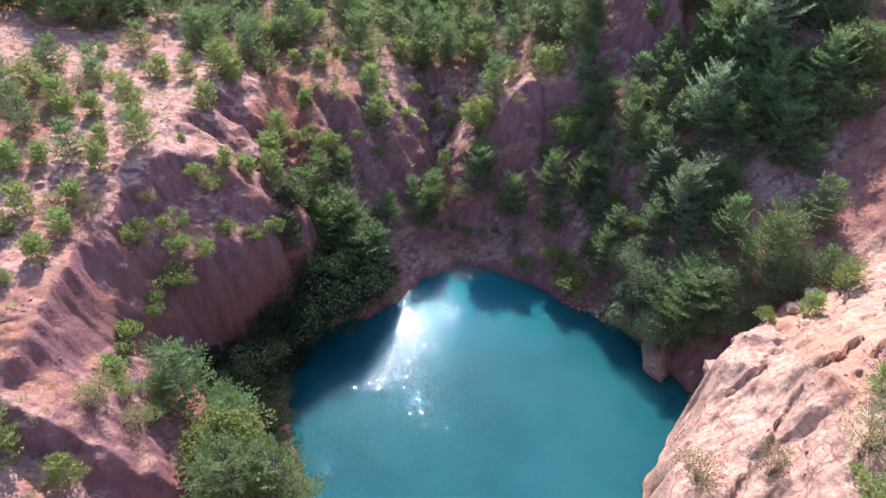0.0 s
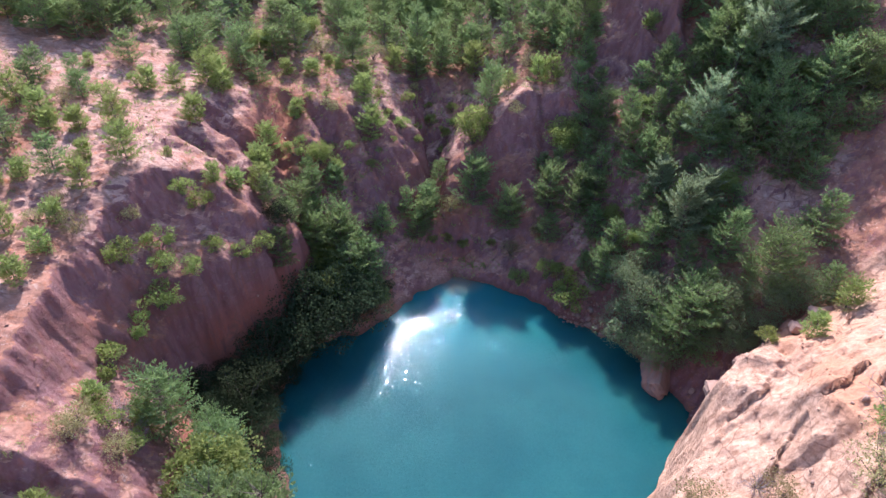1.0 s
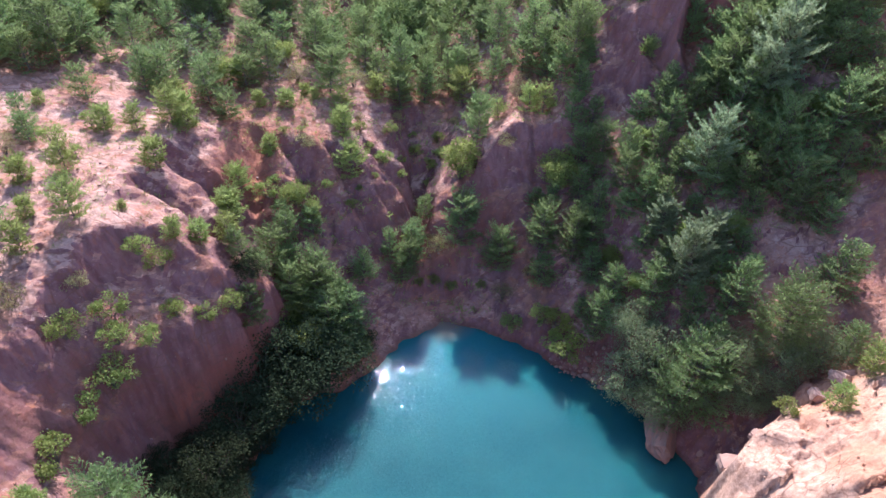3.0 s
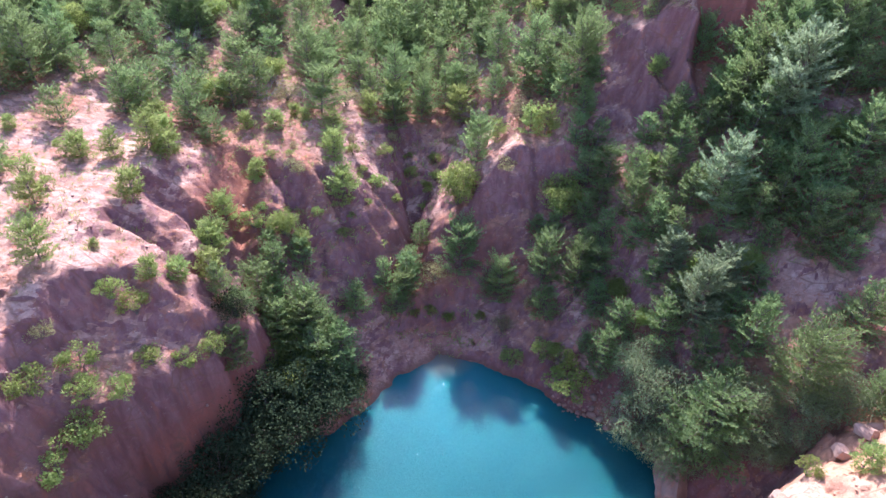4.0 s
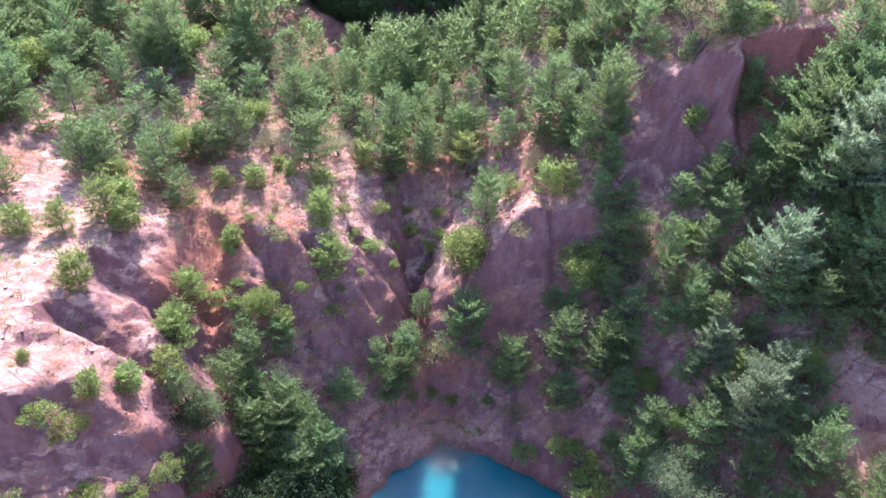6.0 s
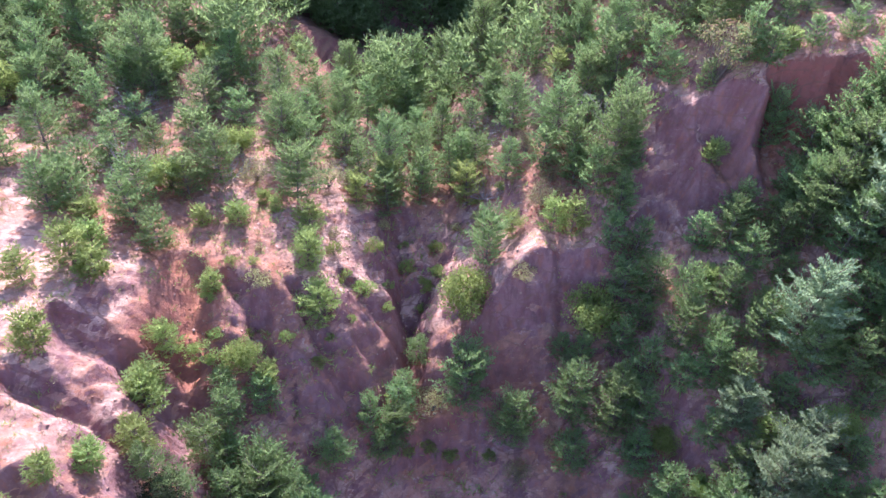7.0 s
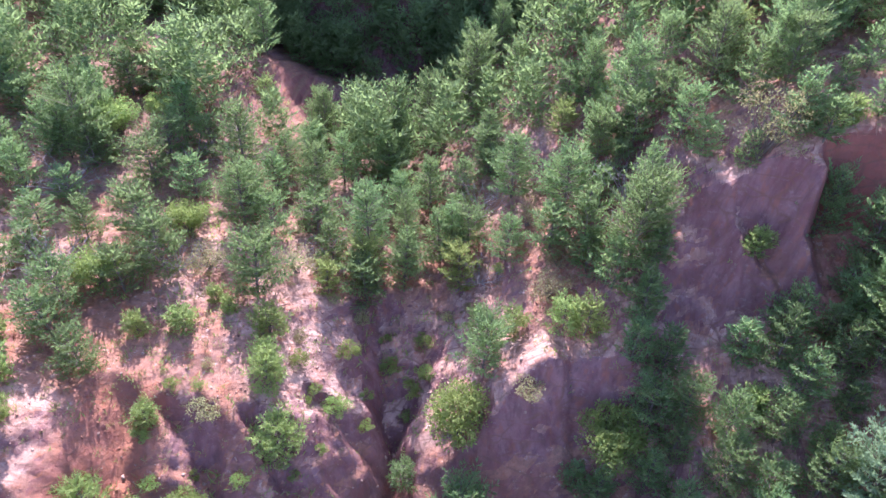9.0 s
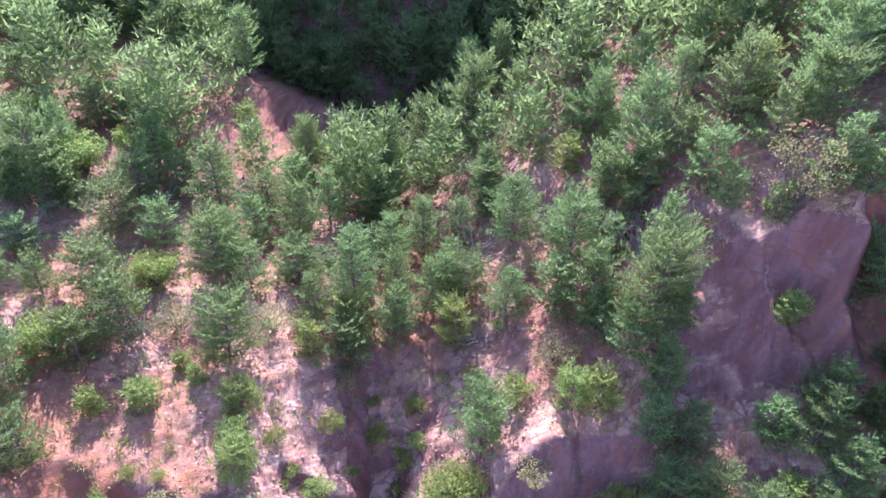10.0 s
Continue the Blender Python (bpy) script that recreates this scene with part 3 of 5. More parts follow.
def build_ground(material):
    xs, ys = axis(-25, 29, 0.165, 2500, 12, 25), axis(12, 60, 0.165, 2500, 13, 31)
    gx, gy = np.meshgrid(xs, ys)
    # Push the corners about, so that no rows show.
    rng = np.random.default_rng(12)
    gx = gx + rng.uniform(-0.3, 0.3, gx.shape) * np.gradient(xs)[None, :]
    gy = gy + rng.uniform(-0.3, 0.3, gy.shape) * np.gradient(ys)[:, None]
    z, steep = land(gx.ravel(), gy.ravel())
    mesh = bpy.data.meshes.new("ground")
    verts = np.stack([gx.ravel(), gy.ravel(), z], 1)
    w, h = len(xs), len(ys)
    i = (np.arange(h - 1)[:, None] * w + np.arange(w - 1)[None, :]).ravel()
    faces = np.stack([i, i + 1, i + w + 1, i + w], 1)
    mesh.vertices.add(len(verts))
    mesh.vertices.foreach_set("co", verts.ravel())
    mesh.loops.add(faces.size)
    mesh.loops.foreach_set("vertex_index", faces.ravel())
    mesh.polygons.add(len(faces))
    mesh.polygons.foreach_set("loop_start", np.arange(0, faces.size, 4))
    mesh.polygons.foreach_set("loop_total", np.full(len(faces), 4))
    mesh.update()
    mesh.materials.append(material)
    return tagged(new("ground", mesh), "eroded pink and red clay slopes round a flooded pit", "ground", kind="structure")


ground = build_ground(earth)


def build_water(material):
    bm = bmesh.new()
    cx, cy = 3.0, 26.0
    rings = [bm.verts.new((cx, cy, 0))]
    previous, n = None, 96
    for r in (6, 12, 18, 24):
        ring = [bm.verts.new((cx + r * math.cos(2 * math.pi * k / n), cy + r * math.sin(2 * math.pi * k / n), 0)) for k in range(n)]
        for k in range(n):
            if previous is None:
                bm.faces.new((rings[0], ring[k], ring[(k + 1) % n]))
            else:
                bm.faces.new((previous[k], ring[k], ring[(k + 1) % n], previous[(k + 1) % n]))
        previous = ring
    mesh = bpy.data.meshes.new("water")
    bm.to_mesh(mesh)
    bm.free()
    mesh.materials.append(material)
    return tagged(new("water", mesh), "opaque turquoise pit lake with fine ripples", "water", kind="structure")


water = build_water(lake)
# ---- where the plants that stand out grow: x, y, height, and the crown's breadth against the usual ----
PINES_SHORE_LEFT = [(-9.5, 39.4, 2.9, 0.93), (-10.9, 35.0, 2.9, 0.85), (-10.0, 37.6, 3.7, 0.85), (-4.5, 39.7, 3.5, 0.88), (-10.0, 40.7, 2.0, 1.19), (-9.2, 37.6, 3.5, 0.85), (-8.0, 40.7, 2.5, 0.96), (-10.0, 34.6, 1.8, 1.19), (-7.2, 37.6, 4.9, 0.85), (-5.9, 37.9, 2.8, 0.89), (-8.7, 36.0, 4.3, 0.85), (-21.2, 30.0, 2.7, 1.0), (-24.9, 31.9, 3.6, 1.0), (-27.7, 35.2, 2.4, 1.0), (-23.7, 38.1, 2.2, 1.0), (-26.7, 37.8, 2.4, 1.0), (-12.5, 20.1, 4.7, 1.0), (-8.3, 15.8, 6.9, 1.0), (-6.5, 15.6, 7.4, 1.0), (-9.6, 14.8, 3.2, 1.0), (-10.1, 32.6, 3.3, 1.0)]
PINES_BACK_LEFT = [(-26.3, 60.5, 3.5, 1.19), (-22.8, 57.5, 3.8, 0.85), (-22.7, 61.0, 3.9, 0.88), (-20.9, 61.6, 5.7, 0.85), (-20.2, 60.4, 3.5, 1.05), (-20.1, 57.2, 2.3, 1.09), (-25.9, 55.9, 2.7, 1.19), (-23.5, 55.2, 2.4, 1.19), (-20.5, 54.6, 2.4, 1.19), (-21.2, 49.4, 2.4, 1.19), (-20.7, 51.1, 2.5, 1.19), (-16.9, 49.7, 3.4, 0.98), (-20.0, 52.6, 2.3, 1.19), (-14.8, 51.2, 2.7, 1.11), (-13.5, 53.1, 4.2, 1.06), (-16.4, 59.6, 3.5, 1.19), (-21.0, 68.2, 3.8, 1.13), (-18.6, 69.2, 3.6, 1.19), (-25.5, 63.6, 3.3, 1.19), (-27.8, 60.6, 4.4, 0.91), (-26.8, 70.8, 3.3, 1.08), (-21.1, 64.1, 4.3, 0.85), (-23.0, 73.7, 2.8, 1.19), (-20.0, 69.3, 2.8, 1.19)]
PINES_BACK_LEFT_B = [(-24.5, 77.9, 3.3, 1.19), (-19.0, 72.8, 3.2, 1.1), (-18.5, 77.1, 2.7, 1.19), (-20.1, 76.9, 4.4, 0.85), (-19.6, 61.3, 2.9, 1.18), (-16.3, 62.1, 3.3, 1.19), (-21.8, 60.8, 3.7, 0.85), (-17.6, 69.7, 2.6, 1.11), (-14.7, 79.1, 5.9, 0.85), (-20.8, 47.3, 3.7, 1.0), (-19.8, 48.0, 3.2, 1.0), (-16.5, 47.8, 3.8, 1.0)]
PINES_MIDDLE = [(-10.6, 57.5, 4.7, 0.85), (-9.6, 64.0, 3.4, 1.08), (-8.1, 69.1, 4.9, 0.85), (-5.9, 63.8, 4.2, 0.85), (-7.1, 61.6, 4.7, 0.85), (-8.7, 56.8, 3.5, 0.85), (-6.5, 58.2, 3.2, 1.19), (-3.4, 57.3, 5.4, 0.85), (-2.5, 69.6, 8.1, 0.85), (-0.7, 74.1, 6.6, 0.85), (2.1, 72.8, 7.8, 0.85), (3.5, 64.9, 2.9, 1.19), (2.0, 62.6, 3.4, 1.02), (-0.1, 62.6, 4.8, 0.85), (2.5, 58.2, 3.2, 1.19), (0.8, 57.9, 4.1, 0.87), (-1.2, 55.6, 4.5, 0.85), (-3.1, 54.1, 3.5, 1.06), (-0.4, 46.3, 2.2, 1.19), (-1.1, 44.0, 2.2, 1.19), (-2.8, 42.1, 2.8, 0.85), (-1.5, 41.9, 3.2, 0.88), (-1.3, 43.1, 2.6, 1.19), (-1.9, 41.2, 2.8, 0.85)]
PINES_MIDDLE_B = [(-8.7, 70.8, 4.9, 0.85), (-10.2, 59.1, 3.8, 0.85), (-6.8, 79.7, 4.4, 0.85), (-3.2, 73.9, 5.1, 0.85), (-2.8, 68.4, 5.2, 0.85), (2.7, 77.8, 6.1, 0.85), (-0.1, 70.5, 3.3, 1.1), (3.4, 65.8, 3.5, 0.91), (-0.6, 65.2, 2.6, 1.19), (3.8, 63.6, 2.2, 1.19), (-1.6, 80.0, 4.3, 0.85), (-1.2, 57.7, 4.4, 0.85), (1.6, 58.0, 4.0, 0.85), (3.2, 51.6, 2.8, 1.0)]
PINES_SPINE = [(6.4, 69.4, 3.2, 1.19), (8.6, 66.9, 3.0, 1.19), (9.6, 65.7, 4.9, 0.85), (6.8, 55.6, 3.2, 1.19), (8.4, 54.6, 4.4, 0.85), (7.5, 60.5, 2.8, 0.87), (4.7, 63.1, 2.1, 1.19), (9.5, 51.9, 3.5, 0.85), (9.5, 60.2, 4.4, 0.85), (5.3, 42.4, 4.6, 0.85), (7.9, 45.6, 1.7, 1.19), (8.8, 44.7, 3.1, 0.85), (8.3, 42.8, 4.7, 0.85), (8.3, 40.8, 2.5, 1.19), (4.7, 77.7, 5.7, 0.85), (9.4, 61.2, 3.7, 0.85), (10.0, 67.7, 4.1, 0.85), (9.5, 57.3, 3.5, 0.85), (8.5, 53.7, 2.6, 1.19)]
PINES_SLOPE_LOW = [(11.8, 36.8, 5.4, 0.85), (14.7, 39.9, 2.2, 1.19), (18.8, 34.4, 5.5, 0.85), (16.7, 34.6, 4.0, 0.85), (17.7, 32.9, 3.2, 0.85), (20.0, 37.6, 2.3, 1.19), (22.6, 39.9, 4.6, 0.92), (25.1, 38.9, 2.6, 0.87), (10.9, 38.2, 1.9, 1.19), (12.9, 38.2, 4.2, 1.0), (23.9, 34.0, 4.6, 1.0), (23.4, 29.9, 3.4, 1.0)]
PINES_SLOPE_HIGH = [(10.2, 48.8, 3.2, 0.85), (10.9, 44.9, 3.5, 0.85), (10.4, 41.5, 5.3, 0.85), (14.0, 45.6, 4.3, 0.85), (15.8, 45.2, 3.6, 0.85), (14.9, 42.3, 4.1, 0.85), (13.7, 44.1, 3.9, 0.85), (11.9, 45.6, 2.9, 0.85), (25.5, 46.2, 4.1, 1.19), (25.6, 42.4, 5.3, 0.91), (22.3, 42.2, 5.3, 0.85), (18.2, 47.1, 3.9, 0.87), (15.1, 48.8, 2.8, 1.19), (16.2, 47.9, 4.2, 0.85), (22.5, 48.7, 5.3, 0.85), (17.6, 40.7, 2.2, 1.19), (11.6, 41.8, 3.2, 1.13), (13.7, 42.4, 2.2, 1.19), (20.5, 45.5, 5.3, 0.92)]
PINES_CLIFF = [(13.0, 58.0, 4.0, 0.85), (11.2, 59.4, 4.3, 0.85), (11.2, 55.6, 4.0, 0.85), (17.9, 54.1, 2.8, 1.1), (18.6, 52.9, 4.4, 0.85), (10.8, 60.3, 3.3, 0.85), (12.1, 66.8, 4.2, 0.85), (13.1, 63.5, 4.3, 0.85), (12.6, 60.2, 3.1, 0.85), (10.3, 58.4, 3.5, 0.85), (14.9, 60.7, 5.4, 0.85), (16.5, 58.1, 4.7, 0.85), (15.6, 57.9, 4.2, 0.85), (17.3, 57.8, 4.3, 0.85), (16.9, 54.8, 3.9, 0.85), (17.7, 55.2, 1.6, 1.19)]
PINES_GAPS = [(-24.6, 39.4, 2.5), (-26.9, 39.0, 2.5), (-23.3, 44.3, 2.6)]
PINES = PINES_GAPS + PINES_SHORE_LEFT + PINES_BACK_LEFT + PINES_BACK_LEFT_B + PINES_MIDDLE + PINES_MIDDLE_B + PINES_SPINE + PINES_SLOPE_LOW + PINES_SLOPE_HIGH + PINES_CLIFF
LEAFY_TREES_SHORE_LEFT = [(-9.3, 41.8, 1.9, 1.19), (-7.9, 34.4, 4.6, 0.85), (-4.3, 35.5, 1.8, 1.19), (-9.5, 17.3, 4.2, 1.0)]
LEAFY_TREES_BACK_LEFT = [(-20.2, 63.8, 3.1, 0.99), (-16.1, 51.6, 2.8, 0.85), (-24.1, 67.1, 2.7, 0.85), (-18.3, 66.0, 2.2, 0.85)]
LEAFY_TREES_MIDDLE = [(2.2, 47.2, 3.7, 0.85)]
LEAFY_TREES_SPINE = [(9.4, 46.4, 3.5, 0.85)]
LEAFY_TREES = LEAFY_TREES_SHORE_LEFT + LEAFY_TREES_BACK_LEFT + LEAFY_TREES_MIDDLE + LEAFY_TREES_SPINE
ROUND_PINES_BACK_LEFT = [(-14.7, 46.5, 2.2, 1.08)]
ROUND_PINES_MIDDLE = [(-8.5, 52.3, 3.6, 1.14), (3.3, 49.5, 3.7, 0.85), (2.5, 43.8, 4.4, 0.85)]
ROUND_PINES_SLOPE_LOW = [(16.7, 31.4, 5.4, 1.15), (20.8, 31.9, 4.8, 1.0)]
ROUND_PINES_CLIFF = [(10.2, 52.6, 5.1, 0.85)]
ROUND_PINES = ROUND_PINES_BACK_LEFT + ROUND_PINES_MIDDLE + ROUND_PINES_SLOPE_LOW + ROUND_PINES_CLIFF
DRY_SHRUBS_SHORE_LEFT = [(-18.2, 26.1, 1.4, 1.0), (-20.4, 26.2, 1.0, 1.0), (-16.5, 28.2, 1.1, 1.0), (-14.1, 16.1, 1.5, 1.0), (-12.8, 16.6, 1.6, 1.0)]
DRY_SHRUBS_MIDDLE = [(-11.5, 53.8, 1.9, 1.19), (0.7, 43.6, 1.6, 1.19)]
DRY_SHRUBS_SPINE = [(5.5, 47.8, 1.1, 1.19), (6.6, 52.7, 2.0, 0.96)]
DRY_SHRUBS_SLOPE_LOW = [(13.3, 17.1, 2.2, 1.0), (15.7, 16.3, 1.9, 1.0), (17.7, 15.1, 3.0, 1.0)]
DRY_SHRUBS_CLIFF = [(15.7, 54.6, 4.1, 0.85)]
DRY_SHRUBS_GAPS = [(-9.6, 47.6, 0.5), (-5.9, 50.2, 0.7), (-7.0, 54.3, 2.0), (-5.7, 54.8, 1.1), (-3.3, 52.6, 1.0), (2.8, 53.5, 1.0), (1.4, 53.8, 0.8), (-4.6, 52.8, 0.6), (-15.1, 55.9, 0.9), (5.8, 57.9, 1.6), (7.2, 54.3, 1.3), (-19.8, 27.6, 1.0), (-14.3, 16.9, 1.4), (-23.9, 36.2, 1.5), (-9.0, 45.4, 1.2), (5.7, 40.5, 1.5), (7.5, 41.5, 0.9)]
DRY_SHRUBS = DRY_SHRUBS_GAPS + DRY_SHRUBS_SHORE_LEFT + DRY_SHRUBS_MIDDLE + DRY_SHRUBS_SPINE + DRY_SHRUBS_SLOPE_LOW + DRY_SHRUBS_CLIFF
YOUNG_PINES_SHORE_LEFT = [(-16.1, 42.8, 1.4, 1.19), (-12.8, 41.5, 2.4, 0.85), (-8.1, 41.6, 1.7, 0.92), (-12.6, 38.2, 2.2, 1.13), (-13.0, 39.1, 2.0, 1.19), (-12.9, 34.3, 1.2, 1.19), (-17.6, 31.3, 2.4, 1.0), (-19.1, 28.9, 1.8, 1.0), (-20.1, 31.3, 1.2, 1.0), (-23.8, 28.3, 1.6, 1.0), (-22.6, 29.3, 1.2, 1.0), (-23.3, 33.6, 1.3, 1.0), (-21.9, 34.3, 1.4, 1.0), (-20.4, 35.8, 1.8, 1.0), (-20.6, 41.0, 1.6, 1.0), (-12.0, 36.0, 2.1, 1.0), (-21.3, 25.2, 1.9, 1.0), (-21.4, 23.5, 1.5, 1.0), (-18.9, 24.2, 1.3, 1.0), (-18.9, 22.0, 1.3, 1.0), (-19.4, 20.2, 0.7, 1.0), (-19.4, 26.5, 1.3, 1.0), (-13.8, 13.1, 1.7, 1.0), (-16.3, 13.3, 2.2, 1.0)]
YOUNG_PINES_BACK_LEFT = [(-18.5, 46.8, 1.3, 1.19), (-17.2, 44.8, 1.5, 1.19), (-13.1, 72.3, 1.8, 1.19), (-13.2, 48.8, 1.2, 1.0)]
YOUNG_PINES_MIDDLE = [(-7.2, 49.7, 1.9, 1.19), (-11.3, 49.4, 1.2, 1.19), (-5.1, 53.5, 2.1, 0.85), (2.0, 55.3, 3.1, 0.85), (-11.5, 44.9, 1.1, 1.19), (-6.7, 46.9, 2.4, 0.85), (-5.7, 44.9, 3.0, 0.85), (-3.2, 55.1, 3.0, 0.85)]
YOUNG_PINES_SPINE = [(7.2, 50.6, 2.1, 0.85), (8.2, 50.3, 2.3, 0.89), (4.9, 51.2, 1.7, 1.0)]
YOUNG_PINES_SLOPE_LOW = [(20.6, 25.8, 1.7, 1.0), (23.5, 28.2, 1.9, 1.0), (16.8, 12.4, 2.8, 1.0), (18.8, 17.2, 1.7, 1.0), (11.3, 16.2, 1.6, 1.0)]
YOUNG_PINES_CLIFF = [(15.6, 52.0, 1.3, 1.0)]
YOUNG_PINES_GAPS = [(-10.3, 51.4, 0.9), (-9.4, 50.7, 0.9), (-19.0, 41.7, 1.7), (-17.3, 43.2, 2.5), (-13.6, 32.9, 1.2), (-24.5, 35.0, 1.6), (-16.4, 38.1, 1.6), (-14.8, 18.9, 1.2), (-13.1, 19.1, 1.6), (-26.4, 35.7, 2.0), (-7.0, 48.1, 1.7)]
YOUNG_PINES = YOUNG_PINES_GAPS + YOUNG_PINES_SHORE_LEFT + YOUNG_PINES_BACK_LEFT + YOUNG_PINES_MIDDLE + YOUNG_PINES_SPINE + YOUNG_PINES_SLOPE_LOW + YOUNG_PINES_CLIFF
SHRUBS_SHORE_LEFT = [(-14.9, 31.3, 1.4, 1.0), (-13.9, 31.3, 1.5, 1.0), (-10.7, 31.6, 1.4, 1.0), (-15.2, 28.1, 1.7, 1.0), (-16.5, 26.2, 1.8, 1.0), (-12.8, 29.5, 1.4, 1.0), (-11.7, 30.4, 1.4, 1.0), (-14.7, 27.0, 1.6, 1.0), (-13.5, 27.8, 1.4, 1.0), (-14.8, 25.8, 2.1, 1.0), (-15.3, 24.2, 1.8, 1.0), (-15.5, 21.4, 2.2, 1.0), (-13.9, 18.0, 1.6, 1.0)]
SHRUBS_MIDDLE = [(-10.9, 46.4, 0.6, 1.19), (-5.0, 47.8, 1.0, 1.19)]
SHRUBS_SLOPE_LOW = [(6.4, 38.9, 1.4, 1.19), (9.5, 37.8, 2.0, 1.19), (9.9, 36.4, 2.9, 1.0), (18.6, 26.0, 1.2, 1.0)]
SHRUBS_GAPS = [(-9.5, 46.2, 0.6), (-5.7, 48.8, 1.0), (-3.5, 50.2, 1.3), (0.1, 52.9, 1.1), (0.3, 51.1, 1.1), (-0.6, 49.7, 0.9), (4.1, 55.4, 0.8), (-2.0, 52.8, 0.8), (-2.6, 49.1, 0.8), (-20.7, 37.3, 1.1), (-21.6, 41.2, 1.2), (-12.6, 17.6, 1.4), (-22.3, 38.1, 1.6), (-11.1, 41.4, 1.6), (-3.8, 47.5, 1.3), (-7.3, 43.4, 0.8), (-5.5, 42.7, 0.9), (0.5, 42.1, 1.0), (1.9, 41.9, 1.0), (4.1, 41.7, 0.9), (8.4, 38.4, 1.7), (-0.6, 41.6, 0.8), (-1.6, 51.4, 1.3), (-0.4, 50.6, 1.4), (-2.4, 47.4, 0.9), (-9.4, 43.6, 0.6), (-5.2, 44.2, 0.6), (-4.2, 45.4, 0.7), (-11.6, 44.2, 0.9), (-10.8, 42.6, 0.8), (-13.2, 42.2, 0.7)]
SHRUBS = SHRUBS_GAPS + SHRUBS_SHORE_LEFT + SHRUBS_MIDDLE + SHRUBS_SLOPE_LOW
DARK_SHRUBS_SHORE_LEFT = [(-6.6, 33.5, 5.8, 1.0), (-8.7, 31.8, 6.0, 1.0), (-10.3, 28.5, 4.7, 1.0), (-11.4, 23, 2.2, 1.0), (-7.3, 32.6, 3.8, 1.0), (-10.8, 24.3, 4.5, 1.0), (-9.2, 30.1, 4.3, 1.0)]
DARK_SHRUBS_SLOPE_LOW = [(14.8, 34.6, 5.1, 0.85), (18.6, 31.6, 3.3, 0.85), (15.5, 31.7, 4.5, 0.85), (14.1, 33.6, 5.0, 0.85), (20.9, 30.8, 2.5, 1.19), (13.8, 35.9, 3.2, 1.0), (19.1, 30.3, 3.2, 1.0), (22.1, 30.3, 3.6, 1.0)]
DARK_SHRUBS = DARK_SHRUBS_SHORE_LEFT + DARK_SHRUBS_SLOPE_LOW
BLUE_PINES_SLOPE_LOW = [(15.7, 40.0, 3.2, 0.96), (16.6, 36.4, 4.9, 0.85), (17.9, 37.8, 4.0, 1.0)]
BLUE_PINES_SLOPE_HIGH = [(21.9, 45.7, 6.5, 0.85), (18.3, 42.5, 5.0, 0.85)]
BLUE_PINES = BLUE_PINES_SLOPE_LOW + BLUE_PINES_SLOPE_HIGH
# ---- plants ----
def mesh_from(name, verts, faces, material, smooth=False):
    """A mesh of triangles or quads from numpy arrays; rows of faces are vertex numbers."""
    mesh = bpy.data.meshes.new(name)
    size = faces.shape[1]
    mesh.vertices.add(len(verts))
    mesh.vertices.foreach_set("co", np.asarray(verts, np.float32).ravel())
    mesh.loops.add(faces.size)
    mesh.loops.foreach_set("vertex_index", faces.ravel().astype(np.int32))
    mesh.polygons.add(len(faces))
    mesh.polygons.foreach_set("loop_start", np.arange(0, faces.size, size, dtype=np.int32))
    mesh.polygons.foreach_set("loop_total", np.full(len(faces), size, dtype=np.int32))
    mesh.update()
    if smooth:
        mesh.polygons.foreach_set("use_smooth", np.ones(len(faces), bool))
    mesh.materials.append(material)
    return mesh


def unit(v):
    return v / (np.linalg.norm(v, axis=-1, keepdims=True) + 1e-9)


def blades(at, way, length, width, rng):
    """Narrow pointed leaves: a four-cornered blade for each place and heading."""
    way = unit(way)
    side = unit(np.cross(way, unit(rng.normal(size=at.shape) * 0.5 + (0, 0, 1))))
    length, width = np.asarray(length)[:, None], np.asarray(width)[:, None]
    middle = at + way * length * 0.45
    verts = np.stack([at, middle + side * width / 2, at + way * length, middle - side * width / 2], 1).reshape(-1, 3)
    return verts, np.arange(len(verts)).reshape(-1, 4)


def needle_blades(at, way, length, width, rng):
    """Bundles of needles: one pointed triangle for each place and heading."""
    way = unit(way)
    side = unit(np.cross(way, unit(rng.normal(size=at.shape) * 0.5 + (0, 0, 1)))) * np.asarray(width)[:, None] / 2
    verts = np.stack([at + side, at + way * np.asarray(length)[:, None], at - side], 1).reshape(-1, 3)
    return verts, np.arange(len(verts)).reshape(-1, 3)


def tube(points, radii, sides):
    """A tapered tube along a line of points, as quads."""
    points = np.asarray(points, float)
    way = unit(np.gradient(points, axis=0))
    a = unit(np.cross(way, np.array([0.31, 0.95, 0.1])))
    b = np.cross(way, a)
    turn = np.arange(sides) * 2 * math.pi / sides
    ring = np.cos(turn)[None, :, None] * a[:, None] + np.sin(turn)[None, :, None] * b[:, None]
    verts = (points[:, None] + ring * np.asarray(radii)[:, None, None]).reshape(-1, 3)
    faces = [[k * sides + j, k * sides + (j + 1) % sides, (k + 1) * sides + (j + 1) % sides, (k + 1) * sides + j] for k in range(len(points) - 1) for j in range(sides)]
    return verts, np.array(faces)


def joined(pieces):
    verts, faces, start = [], [], 0
    for v, f in pieces:
        verts.append(v)
        faces.append(f + start)
        start += len(v)
    return np.concatenate(verts), np.concatenate(faces)


